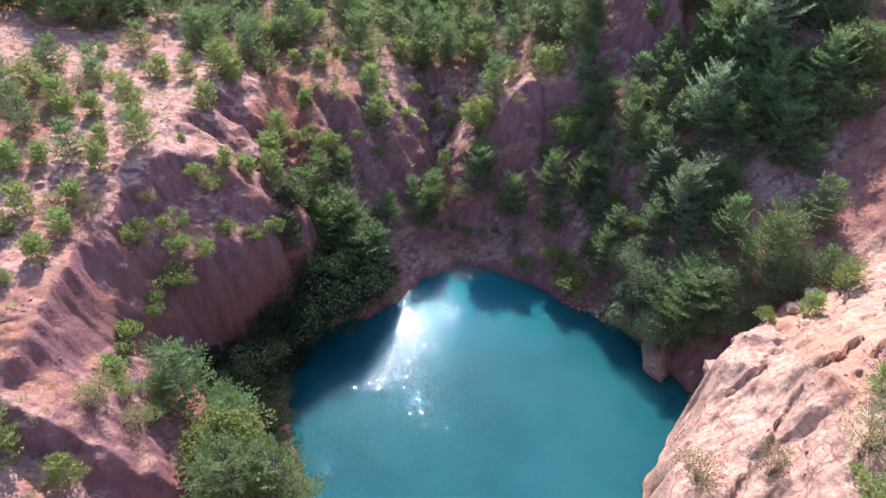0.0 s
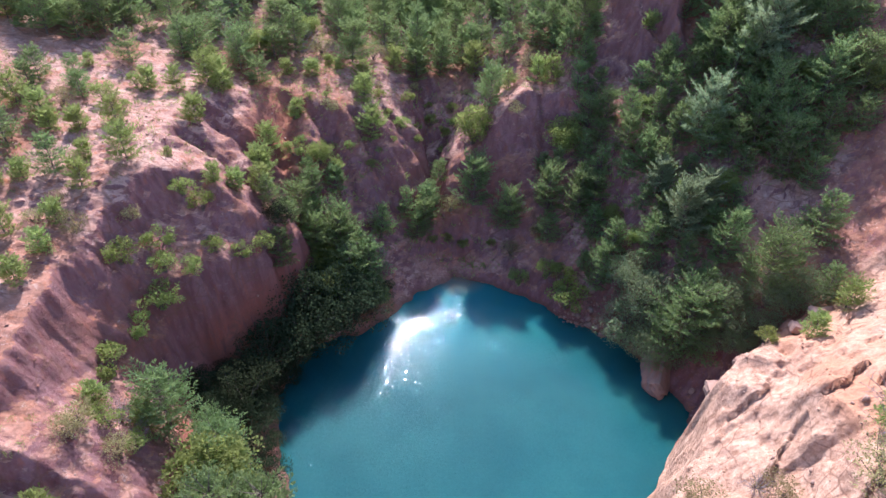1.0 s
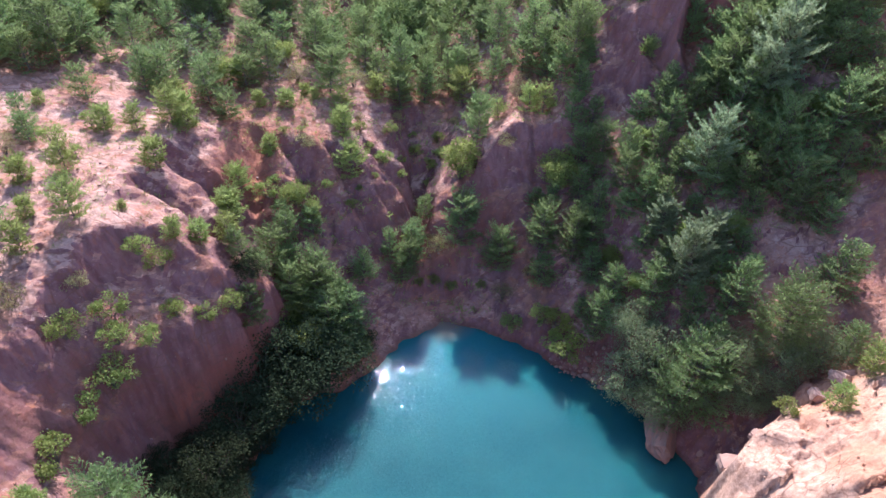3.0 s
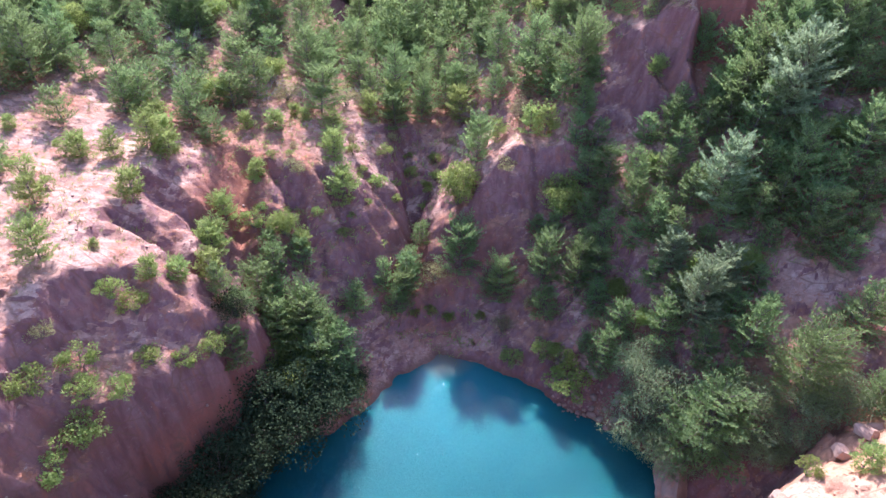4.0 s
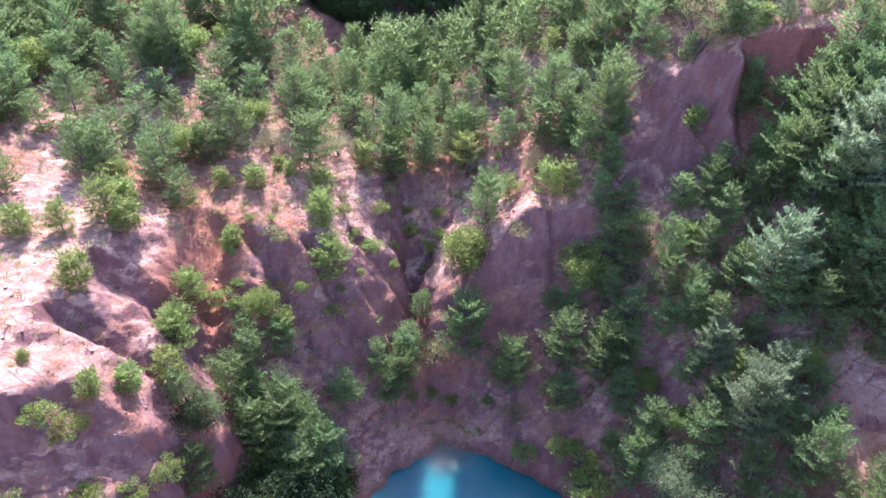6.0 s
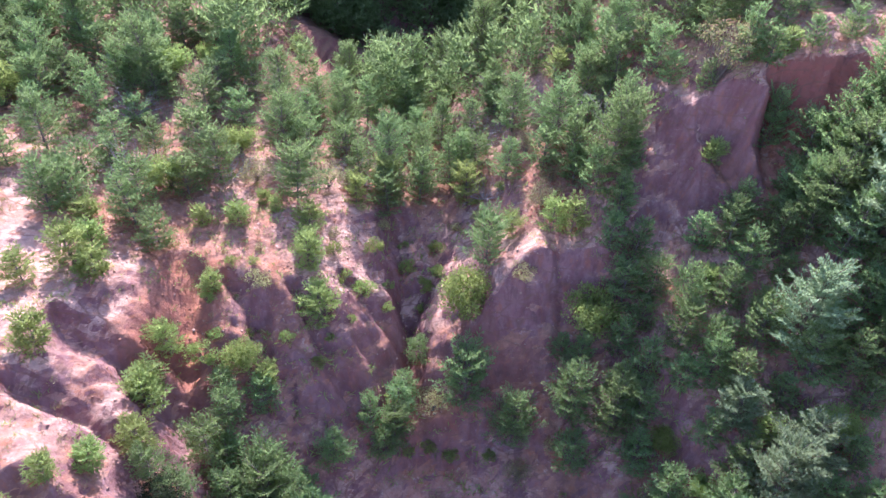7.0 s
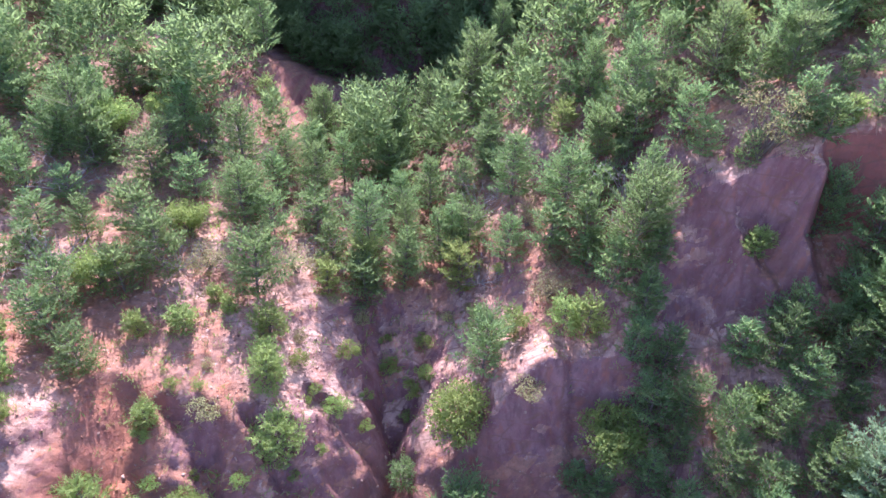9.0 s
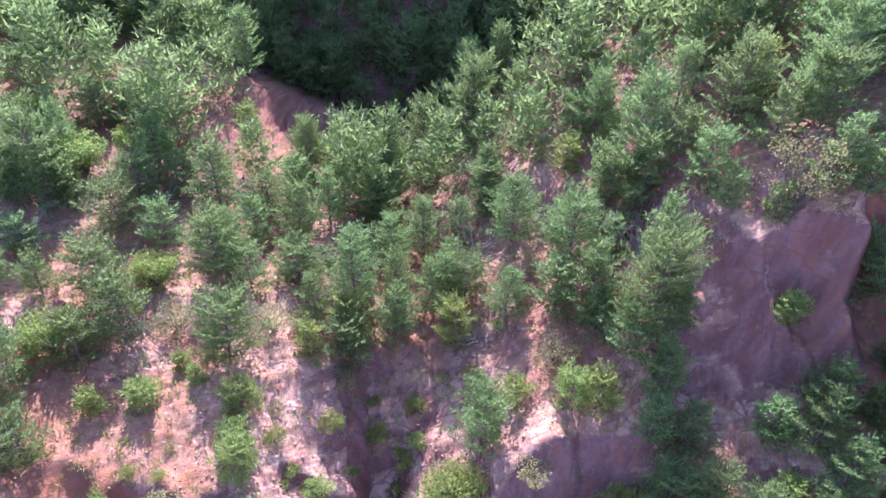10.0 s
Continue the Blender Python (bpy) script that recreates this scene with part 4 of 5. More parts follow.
def conifer_shape(seed, height, spread, rounded, density, blade=0.17):
    """Wood and needles of a pine: whorls of limbs with side shoots, each shoot a brush of needles; rounded 0 is a cone, 1 a dome."""
    rng = np.random.default_rng(seed)
    up = np.array([0.0, 0.0, 1.0])
    lean = rng.normal(size=2) * 0.03 * height
    levels = np.linspace(0, 1, 7)
    stem = np.stack([lean[0] * levels ** 2, lean[1] * levels ** 2, levels * height * 0.96], 1)
    wood = [tube(stem, 0.015 * height * (1 - 0.93 * levels) + 0.008, 6)]
    needles = []
    count = max(7, int(height / (0.31 if density > 0.5 else 0.5)))
    for k in range(count):
        t = 0.1 + 0.87 * (k + rng.uniform(-0.3, 0.3)) / count
        cone = (1 - t) ** 0.72 * min(1.0, 0.55 + 2 * t)
        dome = math.sqrt(max(0.04, 1 - ((t - 0.36) / 0.66) ** 2))
        shape = rounded * dome + (1 - rounded) * cone
        root = np.array([lean[0] * t * t, lean[1] * t * t, t * height * 0.96])
        first = rng.uniform(0, 2 * math.pi)
        arms = int(rng.integers(4, 7)) if t < 0.88 else 4
        for j in range(arms):
            turn = first + j * 2 * math.pi / arms + rng.normal() * 0.25
            length = max(0.14, spread * height / 2 * shape * rng.uniform(0.55, 1.2))
            rise = math.radians(2 + 48 * t + rng.normal() * 9)
            out = np.array([math.cos(turn), math.sin(turn), 0])
            side = np.array([-out[1], out[0], 0])
            axis_way = math.cos(rise) * out + math.sin(rise) * up

            def along(s):
                return root + np.outer(s * length, axis_way) + np.outer(0.2 * length * s ** 2, up)

            line = along(np.array([0, 0.7, 1.0]))
            wood.append(tube(line[[0, 2]] if length < 0.6 else line, np.array([0.02, 0.005] if length < 0.6 else [0.024, 0.012, 0.004]) * (0.4 + 0.15 * height), 3))
            m = 3 + int(7 * length)
            s = np.append(np.linspace(0.22, 0.95, m) + rng.normal(size=m) * 0.03, 1.0)
            hand = np.where(np.arange(m + 1) % 2 == 0, 1.0, -1.0) * np.append(np.ones(m), 0.0)
            reach = 0.14 + 0.5 * length * (1.05 - s) * rng.uniform(0.7, 1.25, m + 1)
            heading = unit(axis_way * rng.uniform(0.5, 0.9, (m + 1, 1)) + hand[:, None] * side * 0.85 + up * rng.uniform(0.0, 0.35, (m + 1, 1)))
            each = np.maximum(3 if density > 0.5 else 1, (density * (4 + 17 * reach)).astype(int))
            who = np.repeat(np.arange(m + 1), each)
            u = rng.uniform(0.05, 1.0, len(who))
            at = along(s)[who] + heading[who] * (u * reach[who])[:, None]
            way = heading[who] * rng.uniform(0.35, 1.0, (len(who), 1)) + rng.normal(size=(len(who), 3)) * 0.42 + up * 0.22
            needles.append(needle_blades(at, way, rng.uniform(0.7, 1.25, len(who)) * blade, rng.uniform(0.26, 0.4, len(who)) * blade, rng))
    top = np.tile(stem[-1], (16, 1)) - np.outer(rng.uniform(0, 0.08 * height, 16), up)
    needles.append(needle_blades(top, rng.normal(size=(16, 3)) * 0.45 + up, np.full(16, blade * 1.2), np.full(16, 0.3 * blade), rng))
    return joined(wood), joined(needles)


def leafy_shape(seed, height, spread, lumps, leaves, leaf, sparse=False):
    """Stems and leaves of a shrub or small broadleaf tree: lumps of leaves on a spray of stems."""
    rng = np.random.default_rng(seed)
    wood, green = [], []
    for k in range(lumps):
        turn, reach = rng.uniform(0, 2 * math.pi), math.sqrt(rng.uniform(0, 1))
        z = height * (0.28 + 0.62 * rng.uniform(0, 1) * (1.1 - 0.55 * reach))
        centre = np.array([math.cos(turn) * reach * spread * height / 2, math.sin(turn) * reach * spread * height / 2, z])
        middle = centre * (0.45, 0.45, 0.5) + rng.normal(size=3) * 0.04 * height
        wood.append(tube([rng.normal(size=3) * (0.03, 0.03, 0) * height, middle, centre], np.array([0.02, 0.012, 0.005]) * (0.5 + 0.3 * height), 4))
        n = leaves
        size = height * rng.uniform(0.09, 0.21) * (1.0 if not sparse else 1.3)
        d = unit(rng.normal(size=(n, 3)))
        at = centre + d * (size * rng.uniform(0.35, 1.0, n) ** 0.5)[:, None] * (1.15, 1.15, 0.75)
        way = d + rng.normal(size=(n, 3)) * 0.6 + (0, 0, 0.25)
        green.append(blades(at, way, rng.uniform(0.7, 1.3, n) * leaf, rng.uniform(0.45, 0.7, n) * leaf, rng))
    return joined(wood), joined(green)


def plant(name, shape, wood_material, leaf_material, leaf_name, label, category, group):
    """One plant as an empty at its foot with its wood and its leaves; kept aside as the pattern for copies."""
    (wv, wf), (lv, lf) = shape
    foot = new(name)
    wood = new("trunk" if name.endswith("tree") else "stem", mesh_from("wood", wv, wf, wood_material, True))
    leaves = new(leaf_name, mesh_from("leaves", lv, lf, leaf_material))
    wood.parent = leaves.parent = foot
    return tagged(foot, label, category, group)


def set_out(patterns, sizes, rows, seed):
    """Copies of the nearest-sized patterns at the given places (x, y, height, breadth), each turned and leaning a little."""
    rng = random.Random(seed)
    first = {}
    heights = land(np.array([r[0] for r in rows]), np.array([r[1] for r in rows]))[0]
    for (x, y, h, *breadth), z in zip(rows, heights.tolist()):
        best = min(abs(math.log(s / h)) for s in sizes)
        choice = rng.choice([k for k, s in enumerate(sizes) if abs(math.log(s / h)) < best + 0.12])
        wide = h / sizes[choice] * (breadth[0] if breadth else 1.0)
        m = pose(x, y, z - 0.06, rng.uniform(-4, 4), rng.uniform(-4, 4), rng.uniform(0, 360)) @ Matrix.Diagonal((wide * rng.uniform(0.92, 1.1), wide * rng.uniform(0.92, 1.1), h / sizes[choice], 1))
        if choice in first:
            copy_thing(patterns[choice], m)
        else:
            first[choice] = m
    for k, p in enumerate(patterns):
        if k in first:
            p.matrix_basis = first[k]
        else:
            for child in list(p.children):
                bpy.data.objects.remove(child)
            bpy.data.objects.remove(p)


def scatter(low, high, spacing, allowed, taken, seed, tries=9000):
    """Random places in a rectangle, no closer to one another or to those taken than spacing."""
    rng, out = random.Random(seed), []
    cells = {}
    for x, y in taken:
        cells.setdefault((int(x // spacing), int(y // spacing)), []).append((x, y))
    for _ in range(tries):
        x, y = rng.uniform(low[0], high[0]), rng.uniform(low[1], high[1])
        if not allowed(x, y):
            continue
        cx, cy = int(x // spacing), int(y // spacing)
        near = [p for i in (-1, 0, 1) for j in (-1, 0, 1) for p in cells.get((cx + i, cy + j), ())]
        if all(math.hypot(x - a, y - b) > spacing for a, b in near):
            out.append((x, y))
            cells.setdefault((cx, cy), []).append((x, y))
    return out


CLEARINGS = [(-18.3, 57.3, 1.6), (-3.0, 62.6, 1.4), (-11.4, 54.9, 1.7), (-15.4, 56.6, 1.7), (-21.2, 51.6, 1.3), (-13.6, 67.6, 2.3), (-12.9, 70.4, 1.6), (-4.5, 78.5, 5.0), (-9.5, 77, 4.4), (-11.5, 82, 4.2), (-3.6, 71.6, 1.8), (-12, 74, 2.2), (6.2, 64, 1.6), (5.7, 59.5, 1.5), (-24.6, 66, 1.3), (22.2, 36.6, 2.1)]


def wooded(x, y):
    """Whether woods grow here: on the plateaus behind, the right slope and the valley, but not on the bare spine, cliffs, scree and clearings."""
    if y < 34 or (x < -6 and y < min(50.5, max(44, 44 + 0.9 * (x + 27))) + min(5.5, max(0, 0.62 * (x + 16)))):
        return False
    if (-6 <= x < 9 and y < 54.5) or (x < 10.2 and 42 < y < 50):
        return False
    if abs(x - (5.2 + 0.12 * (y - 52))) < 1.1 and y < 66:
        return False
    if (13.2 < x < 24.5 and 49.4 < y < 54.8) or (11.7 < x < 14.8 and 47 < y < 55):
        return False
    if x > 9 and y < 36 + max(0, 13 - x):
        return False
    if x > 20 and y < 35.2 + 0.85 * (x - 21.5):
        return False
    return all(math.hypot(x - a, y - b) > r for a, b, r in CLEARINGS)


def left_shore(x, y):
    """The strip between the foot of the nose and the water."""
    return -0.9 < (x + 9.2 if y < 31 else (x + 9.0) * 0.75 - (y - 31.2)) < 0.5 if y < 31 else -4.2 < (x + 9.0) * 0.85 - (y - 31.0) < -0.4


rng = random.Random(5)


def gentle(places, limit):
    """Those of the places where the ground is less steep than the limit."""
    steep = land(np.array([p[0] for p in places]), np.array([p[1] for p in places]))[1]
    return [p for p, s in zip(places, steep) if s < limit]


taken = [(r[0], r[1]) for r in PINES + ROUND_PINES + YOUNG_PINES + BLUE_PINES + LEAFY_TREES + DARK_SHRUBS]
right_spots = scatter((10.5, 34), (29, 55), 1.3, wooded, taken, 10)
spots = scatter((6, 54), (24, 66), 1.8, lambda x, y: wooded(x, y) and not (x > 11 and y < 55), taken + right_spots, 15)
spots += scatter((-38, 34), (34, 66), 2.1, lambda x, y: wooded(x, y) and not (x > 11 and y < 55), taken + right_spots + spots, 11)
spots += scatter((-42, 43), (-26, 60), 1.9, lambda x, y: wooded(x, y) or (x < -27 and y > 46), taken + right_spots + spots, 16)
spots = sorted(gentle(spots, 1.6), key=lambda p: math.hypot(p[0] - 2, p[1] - 45))
def tall(x, y, low, high):
    """Tree heights: low where the wind sweeps the cliff's top, and at the edge of the bench."""
    if -14 < x < 9 and y < 57:
        return rng.uniform(2.0, 3.4)
    return rng.uniform(1.8, 2.8) if 12 < x < 32 and 53.5 < y < 60 else rng.uniform(low, high)


EXTRA_PINES = [(x, y, tall(x, y, 1.9, 3.5)) for x, y in gentle(right_spots, 2.6)] + [(x, y, tall(x, y, 2.5, 4.8)) for x, y in spots[:170]]
rng.shuffle(EXTRA_PINES)
EXTRA_LEAFY = [(x, y, 0.75 * h) for x, y, h in EXTRA_PINES[:14]]
EXTRA_YOUNG = [(x, y, 0.7 * h) for x, y, h in EXTRA_PINES[14:32]]
EXTRA_PINES = EXTRA_PINES[32:]

PINE_SIZES = [2.4, 2.4, 2.4, 3.4, 3.4, 3.4, 4.6, 4.6, 6.0]
pines = [plant("pine_tree", conifer_shape(100 + k, h, (0.84, 0.95, 0.76)[k % 3], (0.3, 0.7, 0.5)[k % 3], 0.85), bark, needle, "crown", "green pine with tiered feathery branches on a clay slope", "tree", "pines on the slopes")
         for k, h in enumerate(PINE_SIZES)]
# The stands in the ravine behind the nose, on the lower shore and below the shelf.
RAVINE_PINES = [(-6.3, 35.4, 5.2), (-5.1, 36.4, 4.6), (-7.4, 36.6, 5.0), (-6.0, 38.4, 4.0), (-9.9, 19.2, 3.8), (-9.0, 17.9, 3.6), (-10.8, 20.4, 3.2), (-8.7, 16.5, 3.8)]
RECESS_PINES = [(20.0, 47.6, 4.2), (21.5, 48.6, 4.6), (22.8, 47.2, 5.0), (23.5, 49.4, 4.8), (25, 48.2, 5.2), (21.0, 46.2, 4.4), (26, 50, 5.0), (24.6, 51.2, 4.2), (22.4, 50.4, 4.4), (20.6, 49.7, 4.0), (21.4, 50.9, 4.0), (19.6, 48.9, 3.8), (20.3, 51.2, 3.2), (23.0, 51.6, 4.2), (19.2, 50.2, 2.6)]
STANDS = [p for p in RAVINE_PINES + RECESS_PINES if all(math.hypot(p[0] - x, p[1] - y) > 1.0 for x, y in taken)]
set_out(pines, PINE_SIZES, [(x, y, (0.85 if x > 9 else 0.93) * h, *breadth) for x, y, h, *breadth in PINES] + STANDS + EXTRA_PINES, 1)

ROUND_SIZES = [2.4, 3.6, 5.4]
rounds = [plant("pine_tree", conifer_shape(150 + k, h, 0.95, 0.9, 0.95), bark, needle, "crown", "dense round-crowned green pine standing alone", "tree", "round-crowned pines") for k, h in enumerate(ROUND_SIZES)]
set_out(rounds, ROUND_SIZES, ROUND_PINES, 9)

YOUNG_SIZES = [1.2, 1.2, 1.9, 1.9, 3.0]
young = [plant("young_pine_tree", conifer_shape(200 + k, h, 0.98, 0.75, 1.05, 0.13 + 0.015 * h), bark, needle_young, "crown", "young bushy light green pine on bare ground", "tree", "young pines on bare ground")
         for k, h in enumerate(YOUNG_SIZES)]
seedlings = scatter((-34, 14), (-11, 54), 2.2, lambda x, y: rng.random() < 0.5, taken, 21, 90)
seedlings = [(x, y, rng.uniform(0.5, 1.3)) for x, y in gentle(seedlings, 0.8)]
set_out(young, YOUNG_SIZES, YOUNG_PINES + seedlings + EXTRA_YOUNG, 2)

blue = [plant("blue_pine_tree", conifer_shape(300 + k, 4.6, 0.9, 0.55, 1.25, 0.19), bark, needle_blue, "crown", "pale blue-green pine with layered branches above the lake", "tree", "blue-green pines") for k in range(2)]
set_out(blue, [4.6, 4.6], BLUE_PINES, 3)

leafy = [plant("broadleaf_tree", leafy_shape(400 + k, 4.0, 0.8, 40, 120, 0.185), bark, leaf_light, "crown", "bright green small broadleaf tree among pines", "tree", "broadleaf trees") for k in range(2)]
set_out(leafy, [4.0, 4.0], LEAFY_TREES + EXTRA_LEAFY, 4)

shrubs = [plant("shrub", leafy_shape(500 + k, 1.6, 0.85, 18, 80, 0.1), bark, leaf_light, "foliage", "yellow-green leafy shrub clinging to the clay face", "shrub", "shrubs on the clay faces") for k in range(3)]
set_out(shrubs, [1.6, 1.6, 1.6], SHRUBS, 5)

dark = [plant("evergreen_shrub", leafy_shape(600 + k, 3.6, 0.95, 44, 140, 0.105), bark, leaf_shaded, "foliage", "evergreen shrub crowding the lake shore, deep shade put into its near-black leaves", "shrub", "dark shrubs by the water") for k in range(3)]
# The first ten are added to put shade on the bank and bluff's foot.
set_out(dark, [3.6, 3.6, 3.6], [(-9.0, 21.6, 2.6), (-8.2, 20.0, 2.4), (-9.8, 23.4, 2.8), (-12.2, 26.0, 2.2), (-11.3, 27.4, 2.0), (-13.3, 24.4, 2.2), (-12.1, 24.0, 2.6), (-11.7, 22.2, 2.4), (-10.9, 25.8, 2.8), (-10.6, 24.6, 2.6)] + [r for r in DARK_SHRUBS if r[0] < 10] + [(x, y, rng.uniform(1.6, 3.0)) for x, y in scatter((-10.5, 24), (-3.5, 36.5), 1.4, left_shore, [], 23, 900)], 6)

grey = [plant("broadleaf_shrub", leafy_shape(650 + k, 3.4, 0.95, 44, 170, 0.09), bark, leaf_grey, "foliage", "grey-green broadleaf bush leaning over the lake shore", "shrub", "grey-green bushes on the shore") for k in range(2)]
set_out(grey, [3.4, 3.4], [(19.1, 30.0, 2.8), (17.6, 30.9, 2.4), (20.4, 30.0, 2.6)] + [r for r in DARK_SHRUBS if r[0] > 10], 8)

DRY_SIZES = [1.0, 1.8, 2.8]
dry = [plant("dry_shrub", leafy_shape(700 + k, h, 0.95, 14 + 5 * k, 60 + 25 * k, 0.07 + 0.008 * k, True), bark, leaf_dry, "foliage", "sparse dry yellowish shrub with bare twigs", "shrub", "dry shrubs") for k, h in enumerate(DRY_SIZES)]
set_out(dry, DRY_SIZES, DRY_SHRUBS, 7)


def far_woods(places, seed):
    """Distant pines, joined as one stand."""
    rng = random.Random(seed)
    kinds = [conifer_shape(800 + k, h, 0.85, 0.5, 0.2, 0.42) for k, h in enumerate((4.0, 5.2, 6.4))]
    pieces = []
    ground_z = land(np.array([p[0] for p in places]), np.array([p[1] for p in places]))[0]
    for (x, y), z in zip(places, ground_z):
        verts, faces = kinds[rng.randrange(3)][1]
        turn, size = rng.uniform(0, 2 * math.pi), rng.uniform(0.75, 1.25)
        c, s = math.cos(turn) * size, math.sin(turn) * size
        moved = np.stack([x + verts[:, 0] * c - verts[:, 1] * s, y + verts[:, 0] * s + verts[:, 1] * c, z + verts[:, 2] * size], 1)
        pieces.append((moved, faces))
    verts, faces = joined(pieces)
    return tagged(new("pine_woods", mesh_from("pine_woods", verts, faces, needle)), "dense pine woods covering the hills behind the pit", "woods", kind="stuff")


rest = spots[170:]
beyond = scatter((-50, 66), (46, 112), 2.5, wooded, taken, 12, 9000)
beyond += scatter((34, 48), (44, 66), 3.0, lambda x, y: True, [], 13, 900) + scatter((-48, 34), (-38, 66), 3.2, lambda x, y: True, [], 14, 900)
beyond += scatter((-30, 82), (18, 104), 1.7, lambda x, y: y > 86 - 0.35 * abs(x + 5), taken, 18, 3000)
far_woods(rest + beyond, 8)


def tufts(name, places, label, category, material, size, blades_each, seed, spread=0.5):
    """Grass or low weeds: small sheaves of blades over the ground, as one stand."""
    rng = np.random.default_rng(seed)
    at = np.array([(x, y) for x, y in places])
    z = land(at[:, 0], at[:, 1])[0]
    foot = np.repeat(np.column_stack([at, z - 0.02]), blades_each, axis=0)
    big = np.repeat(rng.uniform(0.6, 1.4, len(at)), blades_each) * size
    foot[:, :2] += rng.normal(size=(len(foot), 2)) * (big * 0.45)[:, None]
    way = rng.normal(size=(len(foot), 3)) * spread + (0, 0, 1)
    verts, faces = blades(foot, way, big * rng.uniform(0.6, 1.2, len(foot)), big * 0.12, rng)
    return tagged(new(name, mesh_from(name, verts, faces, material)), label, category, kind="stuff")


plateau = gentle(scatter((-40, 12), (-9, 62), 0.5, lambda x, y: value_noise(np.array([x / 5]), np.array([y / 5]), 90)[0] > -0.3, [], 31, 13000), 0.9)
tufts("dry_grass", plateau[::2], "sparse dry yellow-green grass on the clay plateau", "grass", leaf_dry, 0.24, 22, 32)
tufts("low_scrub", plateau[1::2], "low green scrub and seedlings on the clay plateau", "scrub", needle_young, 0.26, 24, 38, 0.8)
crumbs = gentle(scatter((-14, 40), (30, 66), 0.6, lambda x, y: value_noise(np.array([x / 4]), np.array([y / 4]), 91)[0] > -0.1, [], 33, 7000), 1.3)
tufts("weeds", crumbs, "low green weeds and brambles on the slopes", "weeds", leaf_light, 0.32, 12, 34, 0.8)
floor_spots = gentle(scatter((10, 33), (32, 56), 0.6, wooded, [], 35, 6000), 3)
floor_spots += gentle(scatter((-10, 33.5), (4, 44), 0.7, lambda x, y: x < -4 or y > 40, [], 36, 1200), 3)
tufts("undergrowth", floor_spots, "leafy green undergrowth between the pines", "undergrowth", leaf_light, 0.5, 16, 37, 0.9)
back_spots = gentle(scatter((-32, 44), (12, 74), 0.75, lambda x, y: wooded(x, y) or y > 50, [], 39, 5000), 1.6)
tufts("undergrowth", back_spots[::2], "leafy green undergrowth among the pines of the upper woods", "undergrowth", leaf_light, 0.42, 14, 40, 0.9)
tufts("dry_grass", back_spots[1::2], "dry yellowish grass between the pines of the upper woods", "grass", leaf_dry, 0.36, 16, 41, 0.7)
# ---- rocks ----
def stone_material():
    m, tree, shader, _ = material_nodes("weathered_stone")
    where = tree.nodes.new("ShaderNodeNewGeometry").outputs["Position"]
    thing = tree.nodes.new("ShaderNodeNewGeometry")
    coarse, fine = noise_node(tree, where, 1.2, 5, 0.6), noise_node(tree, where, 9.0, 5, 0.65)
    colour = mix(tree, coarse, (0.20, 0.12, 0.09), (0.36, 0.25, 0.19))
    colour = mix(tree, times(tree, thing.outputs["Random Per Island"], 0.5), colour, (0.40, 0.25, 0.19))
    tree.links.new(colour, shader.inputs["Base Color"])
    shader.inputs["Roughness"].default_value = 0.9
    bump(tree, shader, fine, 0.6, 0.06)
    return m


stone = stone_material()


def rock_shape(size, seed, rough=0.18, cuts=3):
    """An angular rock: a box cut finely, pushed about by noise and rounded at its corners."""
    bm = bmesh.new()
    bmesh.ops.create_cube(bm, size=2)
    bmesh.ops.subdivide_edges(bm, edges=bm.edges[:], cuts=cuts, use_grid_fill=True)
    for v in bm.verts:
        d = v.co.normalized()
        v.co = v.co.lerp(d * 1.25, 0.32)
        v.co += d * rough * noise.fractal(v.co * 1.3 + Vector((seed * 7.1, seed * 3.3, 0)), 0.9, 2.0, 4)
        v.co = Vector((v.co.x * size[0] / 2, v.co.y * size[1] / 2, v.co.z * size[2] / 2))
    return bm


def rock(name, size, seed, m, label, rough=0.18, cuts=7):
    bm = rock_shape(size, seed, rough, cuts)
    mesh = bpy.data.meshes.new(name)
    bm.to_mesh(mesh)
    bm.free()
    mesh.materials.append(stone)
    ob = tagged(new(name, mesh), label, "rock")
    ob.matrix_world = m
    return ob


rock("rock_slab", (1.5, 3.6, 3.0), 1, pose(16.1, 30.9, 0.1, 18, -30, -28), "tall tilted reddish rock slab standing in the lake's edge", 0.28, 9)
rock("rock_slab", (1.4, 1.8, 1.9), 2, pose(17.7, 29.6, -0.1, -8, 14, 20), "squat red rock slab in the shaded cove", 0.3)
for k, (x, y, size) in enumerate([(16.6, 25.0, 0.9), (17.3, 25.3, 0.5), (20.8, 27.3, 0.6), (22.2, 28.2, 0.7), (22.9, 28.6, 0.5)]):
    z = float(land([x], [y])[0][0])
    rock("boulder", (size * 1.3, size, size * 0.8), 10 + k, pose(x, y, z + size * 0.18, 10 * k, 7 * k, 40 * k), "pale weathered boulder lying on the spur's rim", 0.2, 4)


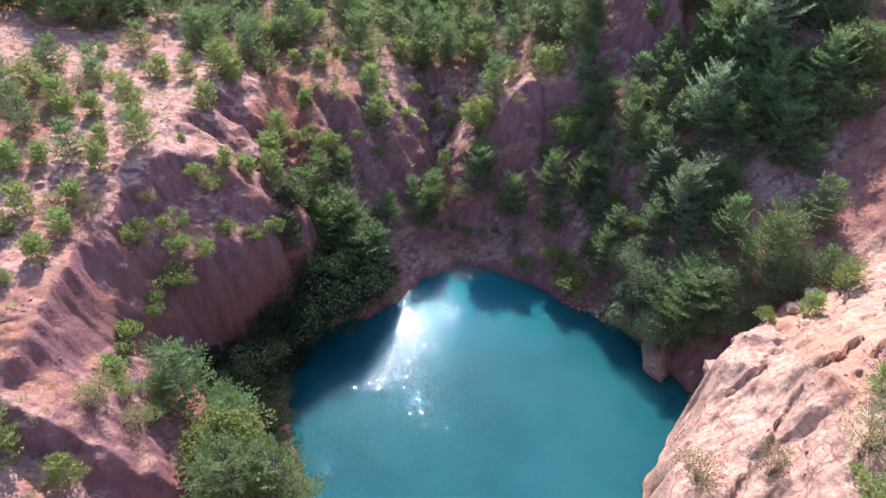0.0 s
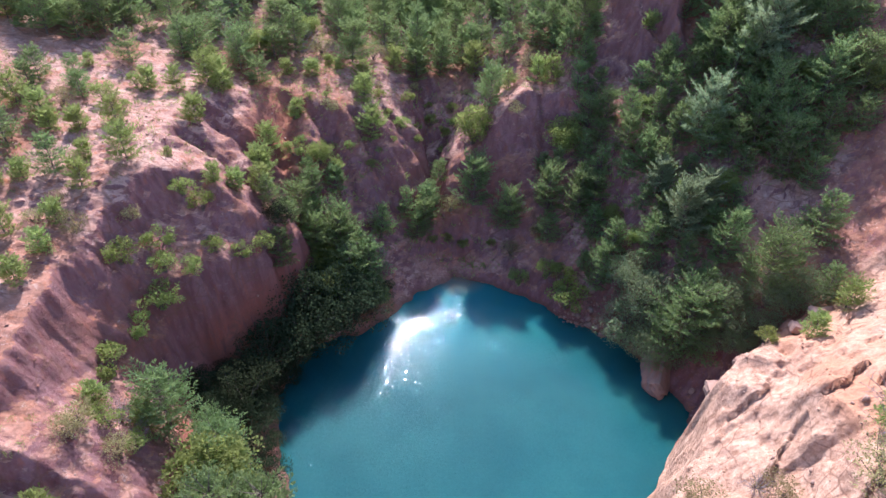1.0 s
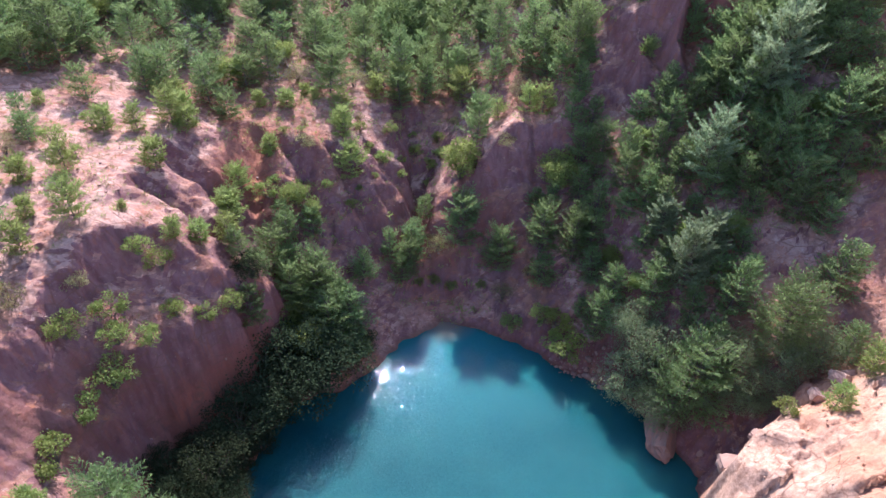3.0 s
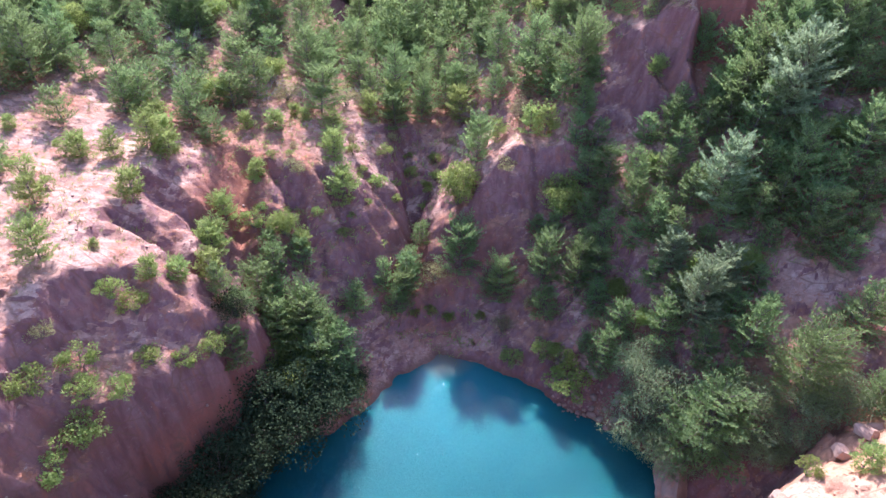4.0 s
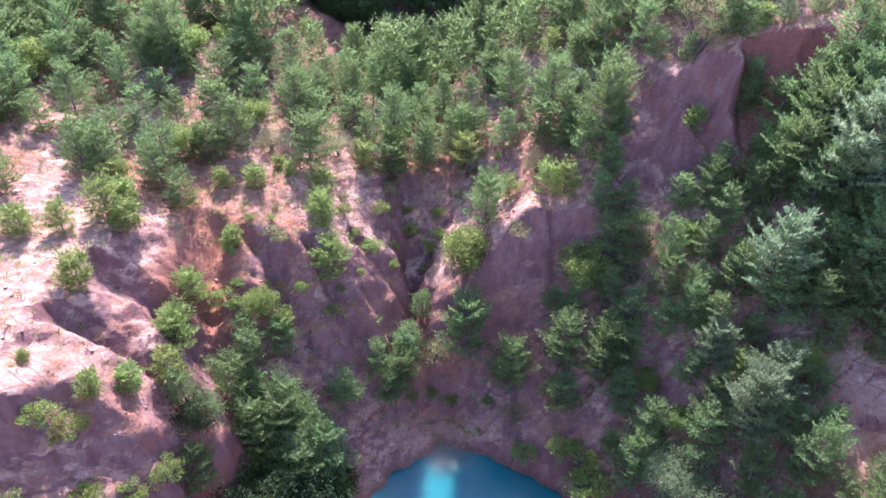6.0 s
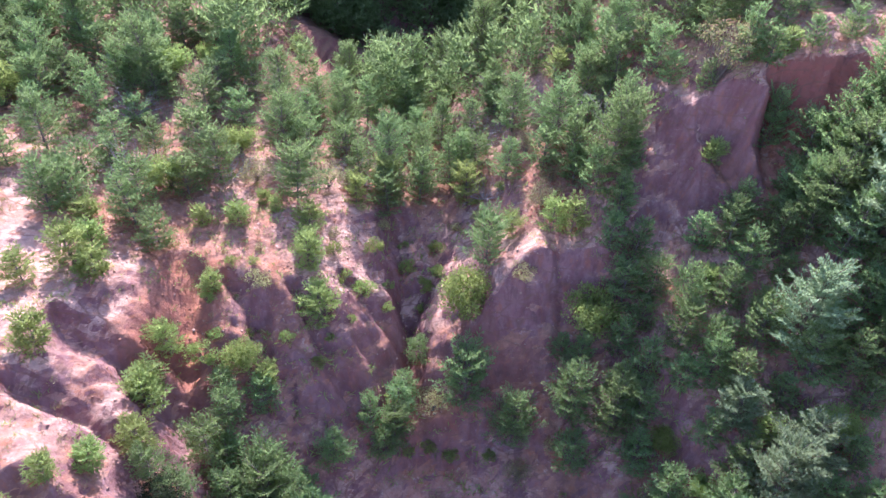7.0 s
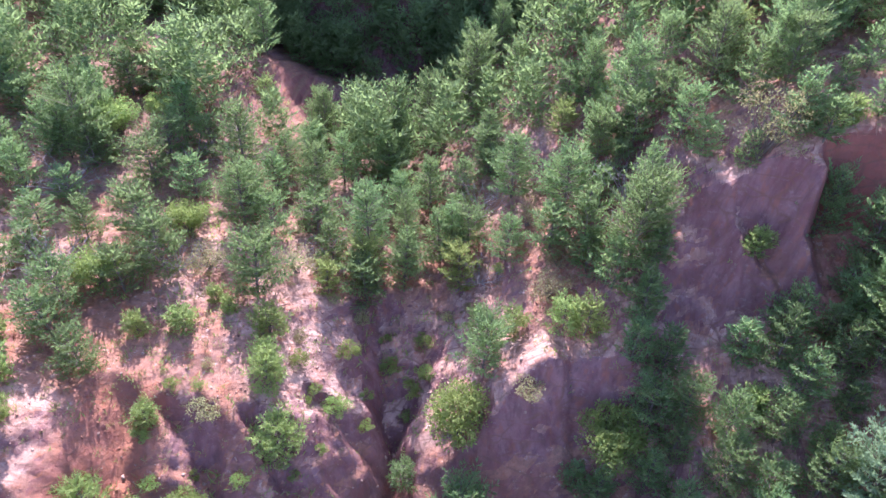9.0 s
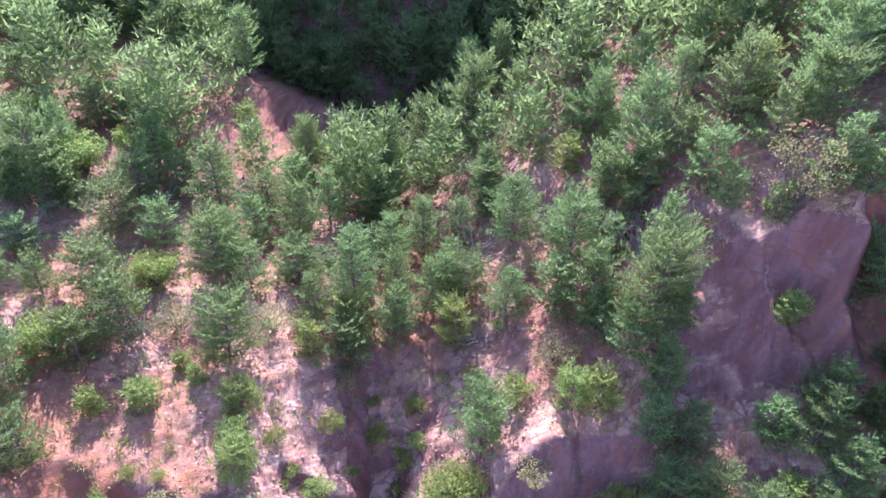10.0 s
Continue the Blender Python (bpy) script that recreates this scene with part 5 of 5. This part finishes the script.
def rubble(name, places, sizes, label, seed):
    """Loose stones of many sizes over a stretch of ground, as one spread."""
    rng = random.Random(seed)
    bm = rock_shape((1, 1, 1), 3, 0.25, 1 if sizes[1] > 0.3 else 0)
    bm.verts.ensure_lookup_table()
    base = np.array([v.co for v in bm.verts])
    faces = np.array([[v.index for v in f.verts] for f in bm.faces])
    bm.free()
    z = land(np.array([p[0] for p in places]), np.array([p[1] for p in places]))[0]
    pieces = []
    for (x, y), h in zip(places, z):
        s = sizes[0] + (sizes[1] - sizes[0]) * rng.random() ** 3
        turn = np.array(Euler((rng.uniform(0, 6), rng.uniform(0, 6), rng.uniform(0, 6))).to_matrix())
        pieces.append((base * (s, s * rng.uniform(0.5, 1), s * rng.uniform(0.4, 0.8)) @ turn.T + (x, y, h + 0.1 * s), faces))
    verts, faces = joined(pieces)
    return tagged(new(name, mesh_from(name, verts, faces, stone)), label, "stones", kind="stuff")


rubble("rubble", scatter((9.2, 34.2), (13.2, 38.4), 0.22, lambda x, y: abs(0.75 * (x - 10.2) + (y - 36.4)) < 1.5, [], 41, 1500), (0.1, 0.55), "broken reddish rubble sliding down to the water", 42)
rubble("rubble", scatter((-13.5, 42), (9, 58), 0.5, lambda x, y: value_noise(np.array([x / 3]), np.array([y / 3]), 95)[0] > 0.0, [], 43, 3000), (0.04, 0.2), "loose stones strewn over the bare bench and gullies", 44)
rubble("rubble", scatter((12.5, 15), (28, 32), 0.5, lambda x, y: value_noise(np.array([x / 3]), np.array([y / 3]), 96)[0] > 0.1 and x > 14 + 0.3 * (y - 17), [], 45, 2500), (0.05, 0.3), "small pale stones on the sandstone spur", 46)
rubble("rubble", scatter((-30, 13), (-11, 48), 0.6, lambda x, y: value_noise(np.array([x / 3]), np.array([y / 3]), 97)[0] > 0.15, [], 47, 3000), (0.04, 0.16), "small stones scattered on the clay plateau", 48)


def clods(places, label, seed):
    """Crumbled lumps of the clay itself, half sunk in the ground, as one spread."""
    rng = np.random.default_rng(seed)
    n = len(places)
    at = np.array(places)
    z, steep = land(at[:, 0], at[:, 1])
    cube = np.array([(a, b, c) for a in (-1, 1) for b in (-1, 1) for c in (-1, 1)], float)
    size = 0.02 + 0.06 * rng.random(n) ** 3
    verts = cube[None] * rng.uniform(0.45, 1.1, (n, 8, 3)) * size[:, None, None] * np.array([1.25, 1.0, 0.5])
    turn, tip = rng.uniform(0, 2 * math.pi, (n, 1)), rng.normal(size=(n, 1)) * 0.3
    x, y, up = verts[..., 0], verts[..., 1], verts[..., 2]
    x, up = x * np.cos(tip) - up * np.sin(tip), x * np.sin(tip) + up * np.cos(tip)
    x, y = x * np.cos(turn) - y * np.sin(turn), x * np.sin(turn) + y * np.cos(turn)
    verts = np.stack([x + at[:, :1], y + at[:, 1:], up + (z - 0.1 * size)[:, None]], -1).reshape(-1, 3)
    box = np.array([(0, 1, 3, 2), (4, 6, 7, 5), (0, 4, 5, 1), (2, 3, 7, 6), (0, 2, 6, 4), (1, 5, 7, 3)])
    faces = (np.arange(n)[:, None, None] * 8 + box[None]).reshape(-1, 4)
    return tagged(new("clods", mesh_from("clods", verts, faces, earth)), label, "clods", kind="stuff")


def patchy(seed, size, least):
    return lambda x, y: value_noise(np.array([x / size]), np.array([y / size]), seed)[0] > least


clods(gentle(scatter((-17, 40), (9, 57), 0.2, patchy(99, 1.7, 0.0), [], 61, 12000), 1.4), "crumbled pink clay clods covering the bench", 62)
clods(gentle(scatter((-26, 13), (-9, 41), 0.3, patchy(100, 2.1, 0.0), [], 63, 8000), 2.2), "crumbled clay clods on the plateau and its rim", 64)
clods(scatter((12, 14), (28, 34), 0.24, patchy(101, 1.9, -0.1), [], 65, 6000), "crumbled pale clods on the sandstone spur", 66)


def bare_bush(seed, height, m, label):
    """A leafless bush: a spray of forking grey twigs."""
    rng = np.random.default_rng(seed)
    pieces = []
    for k in range(26):
        way = unit(rng.normal(size=3) * (0.8, 0.8, 0.25) + (0, 0, 0.75))
        mid = way * height * rng.uniform(0.4, 0.6) + rng.normal(size=3) * 0.06
        tip = mid + unit(way + rng.normal(size=3) * 0.35) * height * 0.45
        pieces.append(tube([(0, 0, 0), mid, tip], [0.022, 0.014, 0.004], 4))
        for j in range(5):
            start = mid + (tip - mid) * rng.uniform(0, 0.9)
            pieces.append(tube([start, start + unit(way + rng.normal(size=3) * 0.7) * height * rng.uniform(0.15, 0.35)], [0.009, 0.003], 3))
    verts, faces = joined(pieces)
    ob = tagged(new("bare_bush", mesh_from("bare_bush", verts, faces, twig)), label, "shrub", "bare bushes")
    ob.matrix_world = m
    return ob


twig = bark_material("grey_twigs", (0.20, 0.17, 0.16), (0.34, 0.29, 0.28))
for k, (x, y, h) in enumerate([(18.9, 16.9, 1.7), (19.4, 18.2, 1.5), (18.5, 15.6, 1.3), (15.4, 17.3, 0.9), (-13.8, 18.6, 1.1), (-12.9, 18.0, 0.9)]):
    bare_bush(70 + k, h, pose(x, y, float(land([x], [y])[0][0]) - 0.04, 0, 0, 60 * k), "leafless grey bush with forking twigs on dry ground")
woods_edge = gentle(scatter((-32, 50), (14, 66), 4.5, wooded, [], 51, 400), 1.2)[:16]
for k, (x, y) in enumerate(woods_edge):
    bare_bush(90 + k, random.Random(k).uniform(1.6, 3.0), pose(x, y, float(land([x], [y])[0][0]) - 0.04, 0, 0, 50 * k), "leafless grey bush with forking twigs among the pines")
